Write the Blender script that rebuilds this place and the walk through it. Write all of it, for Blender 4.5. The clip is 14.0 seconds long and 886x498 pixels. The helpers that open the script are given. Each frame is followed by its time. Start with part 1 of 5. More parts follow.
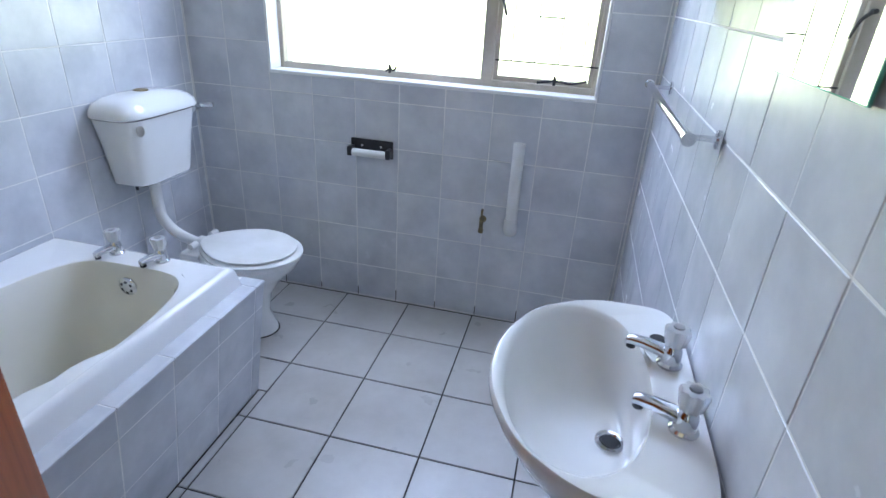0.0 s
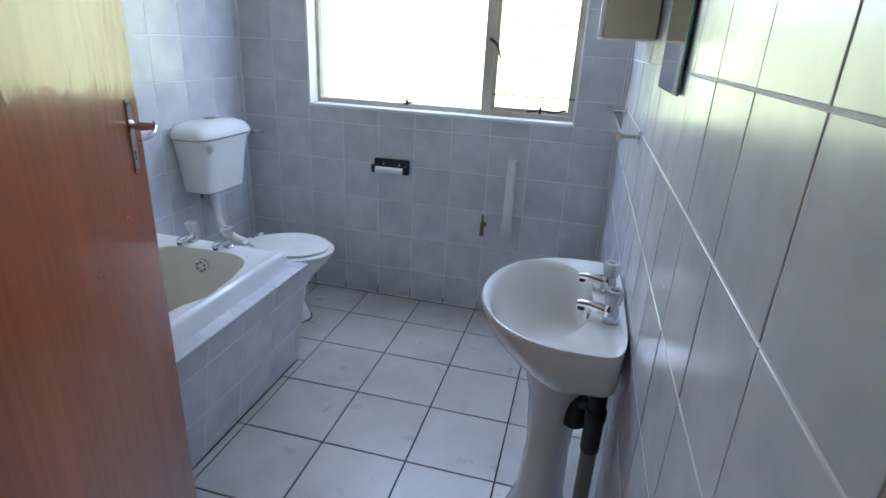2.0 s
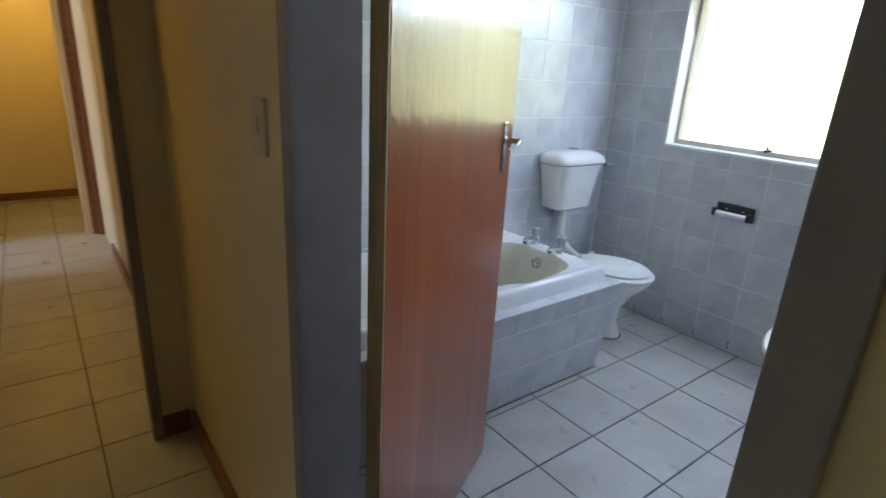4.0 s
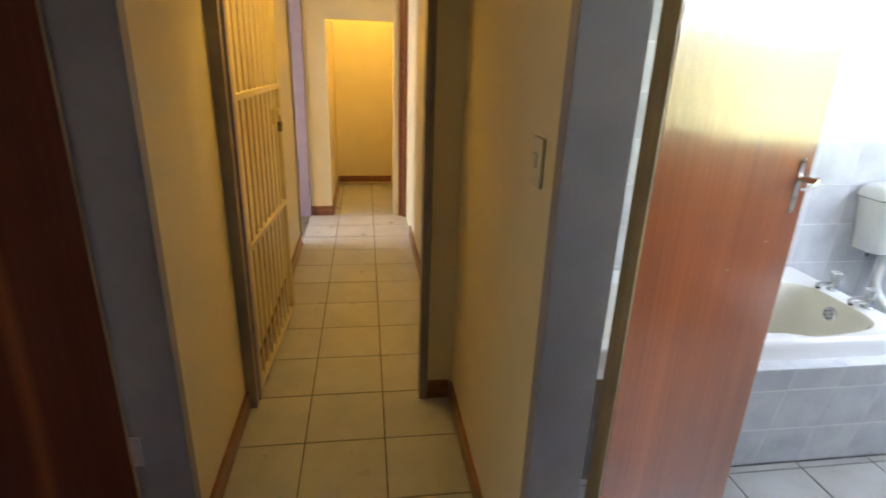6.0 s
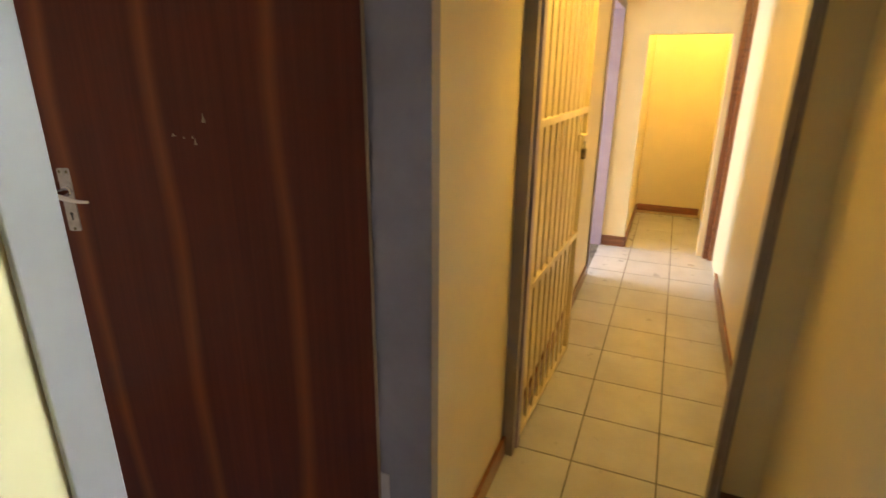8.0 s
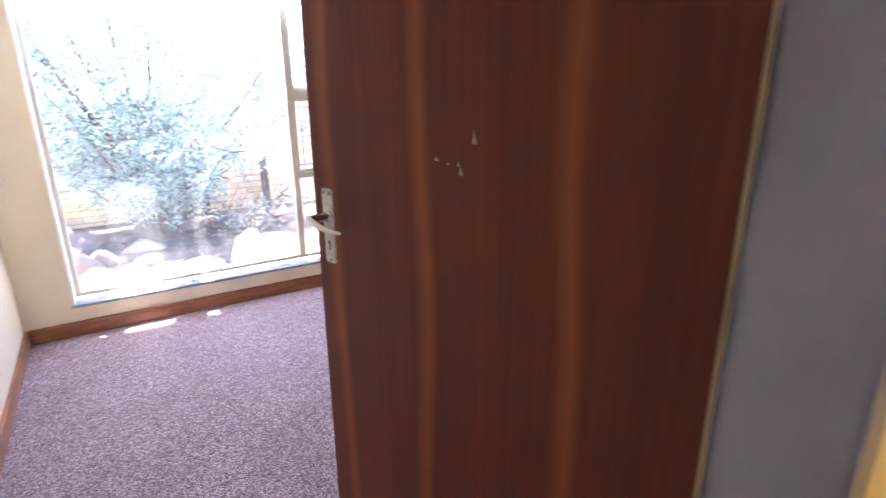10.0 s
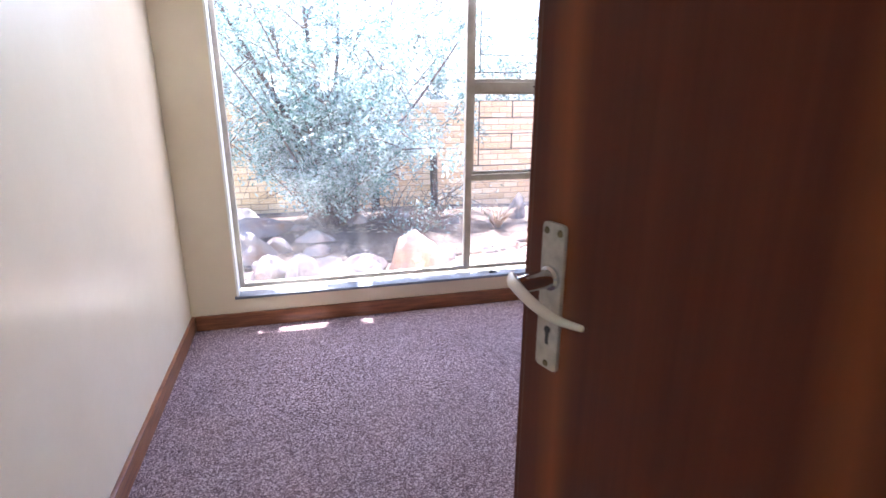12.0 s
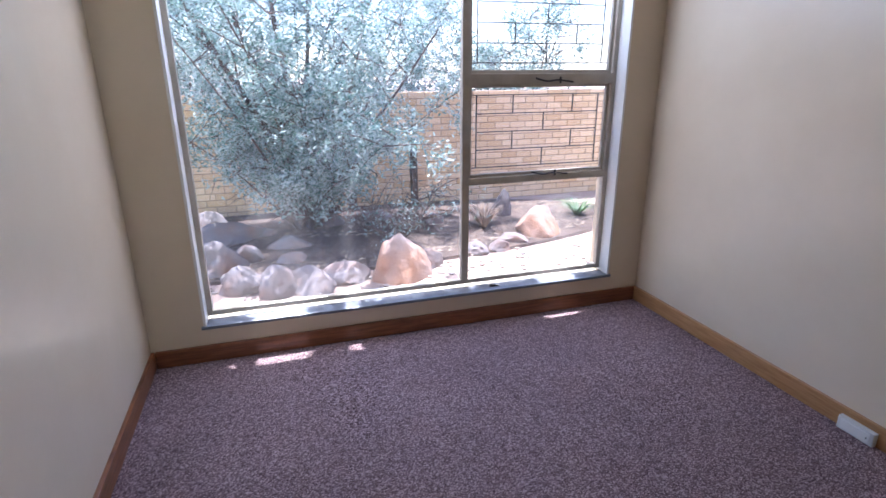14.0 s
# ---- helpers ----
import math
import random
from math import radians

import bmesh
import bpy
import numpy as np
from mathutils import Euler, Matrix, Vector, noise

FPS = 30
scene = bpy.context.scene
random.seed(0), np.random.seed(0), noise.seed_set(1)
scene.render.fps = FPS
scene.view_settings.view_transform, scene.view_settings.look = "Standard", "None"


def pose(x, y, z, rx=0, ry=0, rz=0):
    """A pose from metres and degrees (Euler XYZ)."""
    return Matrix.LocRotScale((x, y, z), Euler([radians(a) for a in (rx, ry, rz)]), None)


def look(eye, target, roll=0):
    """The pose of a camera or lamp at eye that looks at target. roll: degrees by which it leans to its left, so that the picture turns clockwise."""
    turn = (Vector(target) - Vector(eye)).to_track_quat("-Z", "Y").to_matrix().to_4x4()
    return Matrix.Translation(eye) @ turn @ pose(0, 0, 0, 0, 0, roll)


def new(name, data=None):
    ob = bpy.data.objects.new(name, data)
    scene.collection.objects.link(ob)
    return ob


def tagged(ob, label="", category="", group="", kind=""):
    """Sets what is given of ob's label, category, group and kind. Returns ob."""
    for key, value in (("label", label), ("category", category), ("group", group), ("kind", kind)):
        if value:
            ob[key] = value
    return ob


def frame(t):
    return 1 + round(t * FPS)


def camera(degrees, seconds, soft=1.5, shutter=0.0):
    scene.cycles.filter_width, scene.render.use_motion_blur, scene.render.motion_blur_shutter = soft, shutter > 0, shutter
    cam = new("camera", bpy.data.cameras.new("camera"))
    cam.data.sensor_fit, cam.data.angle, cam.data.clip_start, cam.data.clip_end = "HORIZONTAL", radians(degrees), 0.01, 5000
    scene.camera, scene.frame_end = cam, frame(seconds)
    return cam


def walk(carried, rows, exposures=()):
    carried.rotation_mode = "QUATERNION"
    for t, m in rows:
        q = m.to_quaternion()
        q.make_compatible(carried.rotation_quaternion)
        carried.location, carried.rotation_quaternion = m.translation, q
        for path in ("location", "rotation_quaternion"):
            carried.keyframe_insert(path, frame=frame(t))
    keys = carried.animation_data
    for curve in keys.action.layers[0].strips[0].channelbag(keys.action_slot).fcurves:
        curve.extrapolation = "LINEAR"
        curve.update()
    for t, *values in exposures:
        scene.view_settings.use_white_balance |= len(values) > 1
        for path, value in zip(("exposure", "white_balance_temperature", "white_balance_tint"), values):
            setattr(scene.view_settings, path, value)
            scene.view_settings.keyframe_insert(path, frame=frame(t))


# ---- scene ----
cam = camera(79.0, 14.0, shutter=0.4)
PATH = [
    (0, (-0.308, -2.5, 1.447), (-0.698, -0.741, 0.58), 3.4),
    (0.5, (-0.278, -2.623, 1.432), (-0.67, -0.845, 0.603), 3.2),
    (1, (-0.261, -2.752, 1.442), (-0.649, -0.958, 0.648), 3.1),
    (1.5, (-0.219, -2.896, 1.444), (-0.61, -1.084, 0.695), 3.1),
    (2, (-0.178, -3.006, 1.438), (-0.619, -1.195, 0.719), 3.0),
    (2.5, (-0.127, -3.072, 1.443), (-0.777, -1.318, 0.745), 2.9),
    (3, (-0.040, -3.133, 1.449), (-1.048, -1.553, 0.768), 3.0),
    (3.2, (-0.008, -3.171, 1.436), (-1.143, -1.673, 0.769), 3.2),
    (5.3, (0.268, -3.26, 1.505), (-1.516, -2.651, 0.838), 2.7),
    (5.5, (0.258, -3.269, 1.523), (-1.55, -2.748, 0.845), 2.8),
    (6, (0.225, -3.253, 1.537), (-1.632, -2.975, 0.85), 2.0),
    (6.5, (0.138, -3.28, 1.532), (-1.739, -3.291, 0.84), 1.8),
    (7, (0.075, -3.276, 1.539), (-1.782, -3.567, 0.856), 1.5),
    (7.5, (0.004, -3.269, 1.553), (-1.804, -3.801, 0.883), 0.7),
    (8, (-0.090, -3.318, 1.547), (-1.834, -4.047, 0.894), 0.5),
    (8.5, (-0.240, -3.406, 1.537), (-1.876, -4.349, 0.901), -0.1),
    (9, (-0.338, -3.441, 1.536), (-1.815, -4.638, 0.916), -0.5),
    (9.2, (-0.387, -3.462, 1.538), (-1.782, -4.756, 0.922), -0.5),
    (11.3, (-0.667, -4.006, 1.45), (-1.169, -5.85, 0.86), 0.0),
    (11.5, (-0.673, -4.061, 1.452), (-1.155, -5.91, 0.862), 0.1),
    (12, (-0.679, -4.184, 1.432), (-1.156, -6.035, 0.844), 0.2),
    (12.5, (-0.632, -4.346, 1.422), (-1.112, -6.191, 0.819), 0.1),
    (13, (-0.612, -4.448, 1.408), (-1.102, -6.280, 0.783), -0.1),
    (13.5, (-0.619, -4.536, 1.432), (-1.123, -6.365, 0.798), -0.2),
    (14, (-0.654, -4.623, 1.454), (-1.226, -6.434, 0.828), -0.3),
]
EXPOSURES = [(0.0, 1.45, 5480, 19), (1.5, 1.08, 5500, 17), (3.2, 1.05, 5550, 15), (5.3, 1.75, 6200, 13), (6.2, 2.2, 6350, 15), (7.5, 2.55, 6500, 13), (8.3, 3.0, 6150, 17), (9.2, 3.65, 5700, 20), (11.3, 3.35, 5700, 20),
             (12.5, 2.55, 5650, 20), (13.2, 2.12, 5550, 20), (14.0, 1.8, 5500, 20)]
walk(cam, [(t, look(eye, target, roll)) for t, eye, target, roll in PATH], EXPOSURES)

# ---------------------------------------------------------------- light
SUN_ELEVATION, SUN_AZIMUTH = 74.0, 188.0
world = bpy.data.worlds.new("sky")
scene.world = world
world.use_nodes = True
wt = world.node_tree
sky = wt.nodes.new("ShaderNodeTexSky")
sky.sky_type = "NISHITA"
sky.sun_disc = False
sky.sun_elevation = radians(SUN_ELEVATION)
sky.sun_rotation = radians(SUN_AZIMUTH)
wt.links.new(sky.outputs["Color"], wt.nodes["Background"].inputs["Color"])
wt.nodes["Background"].inputs["Strength"].default_value = 0.15

sun = new("sun", bpy.data.lights.new("sun", "SUN"))
sun.data.energy, sun.data.angle, sun.data.color = 5.0, radians(0.6), (1.0, 0.95, 0.86)
se, sa = radians(SUN_ELEVATION), radians(SUN_AZIMUTH)
sun_way = Vector((math.sin(sa) * math.cos(se), math.cos(sa) * math.cos(se), math.sin(se)))
sun.matrix_world = look(sun_way * 20, (0, 0, 0))


def window_light(x, y, z, w, h, target, watts, color):
    lamp = new("window_light", bpy.data.lights.new("window_light", "AREA"))
    lamp.data.shape, lamp.data.size, lamp.data.size_y = "RECTANGLE", w, h
    lamp.data.energy, lamp.data.color = watts, color
    lamp.matrix_world = look((x, y, z), target)


BED_WATTS, BATH_WATTS, ROOM_WATTS, LAMP_WATTS = 4.2, 8.5, 42, 3.4

# ---------------------------------------------------------------- materials
def mat(name, color, rough=0.5, metal=0.0, coat=0.0, spec=0.5):
    m = bpy.data.materials.new(name)
    m.use_nodes = True
    b = m.node_tree.nodes["Principled BSDF"]
    b.inputs["Base Color"].default_value = (*color, 1)
    b.inputs["Roughness"].default_value = rough
    b.inputs["Metallic"].default_value = metal
    b.inputs["Coat Weight"].default_value = coat
    b.inputs["Coat Roughness"].default_value = 0.06
    b.inputs["Specular IOR Level"].default_value = spec
    return m


def node(m, kind, **values):
    n = m.node_tree.nodes.new(kind)
    for key, value in values.items():
        n.inputs[key].default_value = value
    return n


def join(m, a, b):
    m.node_tree.links.new(a, b)


def bsdf(m):
    return m.node_tree.nodes["Principled BSDF"]


def place(m, scale=(1, 1, 1), local=False):
    tc = node(m, "ShaderNodeTexCoord")
    if local:
        src = tc.outputs["Object"]
    else:
        src = node(m, "ShaderNodeNewGeometry").outputs["Position"]
    mp = node(m, "ShaderNodeMapping")
    mp.inputs["Scale"].default_value = scale
    join(m, src, mp.inputs["Vector"])
    return mp.outputs["Vector"]


def mottled(m, c1, c2, scale=3.0, detail=5.0, low=0.35, high=0.65, stretch=(1, 1, 1), local=False, shift=False):
    """Two colours mixed by a soft noise; shift moves it from piece to piece."""
    v = place(m, stretch, local)
    n = node(m, "ShaderNodeTexNoise", Scale=scale, Detail=detail, Roughness=0.6)
    if shift:
        info = node(m, "ShaderNodeObjectInfo")
        mul = node(m, "ShaderNodeVectorMath")
        mul.operation = "SCALE"
        join(m, info.outputs["Random"], mul.inputs["Scale"])
        mul.inputs[0].default_value = (37, 23, 51)
        add = node(m, "ShaderNodeVectorMath")
        join(m, v, add.inputs[0])
        join(m, mul.outputs[0], add.inputs[1])
        v = add.outputs[0]
    join(m, v, n.inputs["Vector"])
    r = node(m, "ShaderNodeValToRGB")
    r.color_ramp.elements[0].position, r.color_ramp.elements[1].position = low, high
    r.color_ramp.elements[0].color, r.color_ramp.elements[1].color = (*c1, 1), (*c2, 1)
    join(m, n.outputs["Fac"], r.inputs["Fac"])
    join(m, r.outputs["Color"], bsdf(m).inputs["Base Color"])
    return n, r


def relief(m, scale, strength, distance=0.002, detail=4.0, stretch=(1, 1, 1), local=False):
    n = node(m, "ShaderNodeTexNoise", Scale=scale, Detail=detail)
    join(m, place(m, stretch, local), n.inputs["Vector"])
    b = node(m, "ShaderNodeBump", Strength=strength, Distance=distance)
    join(m, n.outputs["Fac"], b.inputs["Height"])
    join(m, b.outputs["Normal"], bsdf(m).inputs["Normal"])


def wear(m, lo, hi, scale=6.0):
    n = node(m, "ShaderNodeTexNoise", Scale=scale, Detail=6.0)
    join(m, place(m), n.inputs["Vector"])
    r = node(m, "ShaderNodeMapRange")
    r.inputs["To Min"].default_value, r.inputs["To Max"].default_value = lo, hi
    join(m, n.outputs["Fac"], r.inputs["Value"])
    join(m, r.outputs["Result"], bsdf(m).inputs["Roughness"])


WALL_TILE = mat("wall_tile", (0.6, 0.62, 0.66), 0.12)
mottled(WALL_TILE, (0.50, 0.52, 0.565), (0.70, 0.71, 0.74), 5.0, 6.0, 0.3, 0.7, shift=True)
relief(WALL_TILE, 9.0, 0.10, 0.003, 2.0)
wear(WALL_TILE, 0.16, 0.32, 11.0)
FLOOR_TILE = mat("floor_tile", (0.7, 0.69, 0.66), 0.25)
mottled(FLOOR_TILE, (0.42, 0.405, 0.38), (0.53, 0.52, 0.495), 4.0, 6.0, 0.3, 0.7, shift=True)
relief(FLOOR_TILE, 14.0, 0.15, 0.003, 3.0)
wear(FLOOR_TILE, 0.2, 0.42, 8.0)
GROUT = mat("dark_grout", (0.035, 0.033, 0.032), 0.9)
mottled(GROUT, (0.02, 0.02, 0.02), (0.07, 0.06, 0.05), 20.0)
GROUT_BROWN = mat("brown_grout", (0.10, 0.085, 0.06), 0.9)
mottled(GROUT_BROWN, (0.05, 0.04, 0.03), (0.2, 0.17, 0.12), 9.0)
GROUT_WHITE = mat("white_grout", (0.75, 0.74, 0.72), 0.85)
mottled(GROUT_WHITE, (0.70, 0.695, 0.68), (0.84, 0.84, 0.83), 9.0)
PAINT = mat("cream_paint", (0.78, 0.72, 0.6), 0.42)
mottled(PAINT, (0.75, 0.635, 0.365), (0.81, 0.695, 0.435), 1.6, 6.0)
relief(PAINT, 60.0, 0.08, 0.002)
BED_PAINT = mat("pale_paint", (0.7, 0.63, 0.53), 0.26)
mottled(BED_PAINT, (0.665, 0.565, 0.42), (0.725, 0.625, 0.475), 1.3, 6.0)
relief(BED_PAINT, 45.0, 0.10, 0.002)
WHITE_PAINT = mat("white_paint", (0.82, 0.82, 0.8), 0.5)
mottled(WHITE_PAINT, (0.76, 0.76, 0.74), (0.84, 0.84, 0.82), 3.0)
FRAME_PAINT = mat("grey_steel_paint", (0.26, 0.25, 0.28), 0.4)
mottled(FRAME_PAINT, (0.25, 0.23, 0.26), (0.31, 0.29, 0.325), 4.0)
MAUVE_PAINT = mat("mauve_steel_paint", (0.36, 0.30, 0.38), 0.4)
mottled(MAUVE_PAINT, (0.33, 0.27, 0.35), (0.4, 0.34, 0.42), 5.0)
DARK_FRAME = mat("brown_grey_steel_paint", (0.13, 0.10, 0.09), 0.45)
mottled(DARK_FRAME, (0.27, 0.235, 0.22), (0.34, 0.29, 0.27), 5.0)
GATE_PAINT = mat("cream_gate_paint", (0.75, 0.66, 0.42), 0.4)
mottled(GATE_PAINT, (0.68, 0.57, 0.31), (0.75, 0.64, 0.38), 6.0)
WINDOW_PAINT = mat("beige_steel_paint", (0.50, 0.45, 0.37), 0.45)
mottled(WINDOW_PAINT, (0.44, 0.39, 0.31), (0.55, 0.50, 0.42), 8.0)
SKIRT = mat("varnished_skirting", (0.22, 0.08, 0.035), 0.3)
mottled(SKIRT, (0.13, 0.045, 0.02), (0.30, 0.12, 0.05), 6.0, 6.0, 0.3, 0.7, (1, 1, 14))
SKIRT_PALE = mat("oak_skirting", (0.42, 0.22, 0.09), 0.3)
mottled(SKIRT_PALE, (0.33, 0.16, 0.06), (0.50, 0.28, 0.12), 6.0, 6.0, 0.3, 0.7, (1, 1, 14))
PORCELAIN = mat("white_porcelain", (0.82, 0.82, 0.8), 0.08, coat=0.3)
mottled(PORCELAIN, (0.80, 0.80, 0.78), (0.84, 0.84, 0.82), 4.0)
ACRYLIC = mat("ivory_acrylic", (0.80, 0.78, 0.71), 0.12, coat=0.2)
mottled(ACRYLIC, (0.77, 0.75, 0.67), (0.82, 0.80, 0.74), 3.0)
RIM_WHITE = mat("white_acrylic", (0.83, 0.83, 0.83), 0.12, coat=0.2)
mottled(RIM_WHITE, (0.80, 0.80, 0.80), (0.85, 0.85, 0.85), 3.0)
PLASTIC = mat("white_plastic", (0.78, 0.78, 0.76), 0.35)
mottled(PLASTIC, (0.72, 0.72, 0.69), (0.8, 0.8, 0.79), 8.0)
CHROME = mat("chrome", (0.66, 0.67, 0.69), 0.06, 1.0)
wear(CHROME, 0.03, 0.13, 25.0)
BRUSHED = mat("worn_satin_steel", (0.72, 0.70, 0.66), 0.3, 1.0)
wear(BRUSHED, 0.2, 0.5, 30.0)
PLATE = mat("worn_pale_plate", (0.6, 0.55, 0.5), 0.38, 0.25)
mottled(PLATE, (0.40, 0.36, 0.32), (0.56, 0.51, 0.46), 60.0, 6.0)
wear(PLATE, 0.28, 0.55, 40.0)
BRASS = mat("tarnished_brass", (0.22, 0.17, 0.1), 0.5, 0.8)
mottled(BRASS, (0.12, 0.1, 0.07), (0.32, 0.25, 0.13), 40.0)
BLACK = mat("black_plastic", (0.015, 0.015, 0.016), 0.35)
mottled(BLACK, (0.010, 0.010, 0.011), (0.025, 0.025, 0.027), 12.0)
GREY_PIPE = mat("grey_plastic", (0.25, 0.25, 0.26), 0.5)
IRON = mat("black_iron", (0.03, 0.03, 0.035), 0.5)
mottled(IRON, (0.02, 0.02, 0.022), (0.05, 0.045, 0.045), 18.0)
CLEAR = mat("clear_acrylic", (0.95, 0.96, 0.97), 0.04)
bsdf(CLEAR).inputs["Transmission Weight"].default_value = 0.5
GLASS = mat("window_glass", (1, 1, 1), 0.0)
bsdf(GLASS).inputs["Transmission Weight"].default_value = 1.0
bsdf(GLASS).inputs["IOR"].default_value = 1.03
# a film of dust on the panes that catches the sun
dust = node(GLASS, "ShaderNodeBsdfTranslucent")
dust.inputs["Color"].default_value = (0.85, 0.82, 0.80, 1)
dust_noise = node(GLASS, "ShaderNodeTexNoise", Scale=3.0, Detail=6.0, Roughness=0.6)
dust_range = node(GLASS, "ShaderNodeMapRange")
for key, value in (("From Min", 0.3), ("From Max", 0.7), ("To Min", 0.012), ("To Max", 0.05)):
    dust_range.inputs[key].default_value = value
dust_mix = node(GLASS, "ShaderNodeMixShader")
join(GLASS, place(GLASS), dust_noise.inputs["Vector"])
join(GLASS, dust_noise.outputs["Fac"], dust_range.inputs["Value"])
join(GLASS, dust_range.outputs["Result"], dust_mix.inputs["Fac"])
join(GLASS, bsdf(GLASS).outputs["BSDF"], dust_mix.inputs[1])
join(GLASS, dust.outputs["BSDF"], dust_mix.inputs[2])
join(GLASS, dust_mix.outputs["Shader"], GLASS.node_tree.nodes["Material Output"].inputs["Surface"])
MIRROR = mat("mirror_glass", (0.92, 0.95, 0.93), 0.015, 1.0)
MIRROR_EDGE = mat("green_glass_edge", (0.09, 0.36, 0.28), 0.08)
CABINET = mat("cream_cabinet_paint", (0.62, 0.58, 0.40), 0.5)
mottled(CABINET, (0.58, 0.54, 0.36), (0.66, 0.62, 0.44), 7.0)


def veneer(name, dark, mid, light, peaks, rough):
    """Varnished wood veneer, its grain upright, with pale streaks across the leaf (x runs 0 to 0.82 m)."""
    m = mat(name, mid, rough, coat=0.35)
    grain = node(m, "ShaderNodeTexNoise", Scale=1.0, Detail=8.0, Roughness=0.65)
    join(m, place(m, (70, 70, 1.2), True), grain.inputs["Vector"])
    wide = node(m, "ShaderNodeTexNoise", Scale=1.0, Detail=3.0)
    join(m, place(m, (9, 9, 0.35), True), wide.inputs["Vector"])
    ramp = node(m, "ShaderNodeValToRGB")
    ramp.color_ramp.elements[0].position, ramp.color_ramp.elements[1].position = 0.3, 0.72
    ramp.color_ramp.elements[0].color, ramp.color_ramp.elements[1].color = (*dark, 1), (*mid, 1)
    half = node(m, "ShaderNodeMath")
    half.operation = "MULTIPLY_ADD"
    half.inputs[1].default_value = 0.5
    sc = node(m, "ShaderNodeMath")
    sc.operation = "MULTIPLY"
    sc.inputs[1].default_value = 0.5
    join(m, wide.outputs["Fac"], sc.inputs[0])
    join(m, grain.outputs["Fac"], half.inputs[0])
    join(m, sc.outputs[0], half.inputs[2])
    join(m, half.outputs[0], ramp.inputs["Fac"])
    out = ramp.outputs["Color"]
    if peaks:
        sep = node(m, "ShaderNodeSeparateXYZ")
        tc = node(m, "ShaderNodeTexCoord")
        join(m, tc.outputs["Object"], sep.inputs[0])
        bend = node(m, "ShaderNodeTexNoise", Scale=1.0, Detail=1.0)
        join(m, place(m, (2.0, 2.0, 1.1), True), bend.inputs["Vector"])
        warp = node(m, "ShaderNodeMath")
        warp.operation = "MULTIPLY_ADD"
        warp.inputs[1].default_value = 0.10
        join(m, bend.outputs["Fac"], warp.inputs[0])
        join(m, sep.outputs["X"], warp.inputs[2])
        line = node(m, "ShaderNodeValToRGB")
        cr = line.color_ramp
        cr.elements[0].position, cr.elements[0].color = 0.0, (0, 0, 0, 1)
        cr.elements[1].position, cr.elements[1].color = 1.0, (0, 0, 0, 1)
        for p in peaks:
            for q, v in ((p - 0.024, 0.0), (p, 1.0), (p + 0.03, 0.0)):
                cr.elements.new(q).color = (v, v, v, 1)
        join(m, warp.outputs[0], line.inputs["Fac"])
        mix = node(m, "ShaderNodeMix")
        mix.data_type = "RGBA"
        fac = node(m, "ShaderNodeMath")
        fac.operation = "MULTIPLY"
        fac.inputs[1].default_value = 0.58
        join(m, line.outputs["Color"], fac.inputs[0])
        join(m, fac.outputs[0], mix.inputs[0])
        join(m, out, mix.inputs[6])
        mix.inputs[7].default_value = (*light, 1)
        out = mix.outputs[2]
    join(m, out, bsdf(m).inputs["Base Color"])
    b = node(m, "ShaderNodeBump", Strength=0.12, Distance=0.001)
    join(m, grain.outputs["Fac"], b.inputs["Height"])
    join(m, b.outputs["Normal"], bsdf(m).inputs["Normal"])
    b2 = node(m, "ShaderNodeBump", Strength=1.0, Distance=0.003)
    fine = node(m, "ShaderNodeTexNoise", Scale=1.0, Detail=3.0)
    join(m, place(m, (48, 48, 13), True), fine.inputs["Vector"])
    join(m, fine.outputs["Fac"], b2.inputs["Height"])
    join(m, b2.outputs["Normal"], bsdf(m).inputs["Coat Normal"])
    return m


DARK_WOOD = veneer("dark_red_veneer", (0.080, 0.017, 0.008), (0.165, 0.036, 0.015), (0.33, 0.095, 0.024), (0.25, 0.524, 0.757), 0.5)
WARM_WOOD = veneer("orange_brown_veneer", (0.17, 0.038, 0.008), (0.36, 0.092, 0.018), (0.4, 0.16, 0.06), (), 0.3)
bsdf(WARM_WOOD).inputs["Coat Weight"].default_value = 0.55
bsdf(WARM_WOOD).inputs["Specular IOR Level"].default_value = 0.1
bsdf(DARK_WOOD).inputs["Specular IOR Level"].default_value = 0.2
bsdf(DARK_WOOD).inputs["Coat Weight"].default_value = 0.2
bsdf(WARM_WOOD).inputs["Coat IOR"].default_value = 1.42
bsdf(WARM_WOOD).inputs["Coat Roughness"].default_value = 0.10
EDGE_WOOD = mat("raw_door_edge", (0.34, 0.24, 0.14), 0.6)
mottled(EDGE_WOOD, (0.25, 0.17, 0.09), (0.42, 0.30, 0.18), 6.0, 5.0, 0.3, 0.7, (8, 8, 0.6))

CARPET = mat("looped_carpet", (0.2, 0.15, 0.15), 0.95, spec=0.15)
bsdf(CARPET).inputs["Sheen Weight"].default_value = 0.16
bsdf(CARPET).inputs["Sheen Tint"].default_value = (0.85, 0.60, 0.66, 1)
bsdf(CARPET).inputs["Sheen Roughness"].default_value = 0.45
vor = node(CARPET, "ShaderNodeTexVoronoi", Scale=185.0)
join(CARPET, place(CARPET, (1, 1.25, 1)), vor.inputs["Vector"])
big = node(CARPET, "ShaderNodeTexNoise", Scale=2.2, Detail=5.0)
join(CARPET, place(CARPET), big.inputs["Vector"])
cr1 = node(CARPET, "ShaderNodeValToRGB")
cr1.color_ramp.elements[0].color, cr1.color_ramp.elements[1].color = (0.105, 0.064, 0.072, 1), (0.62, 0.47, 0.475, 1)
cr1.color_ramp.elements[1].position = 0.9
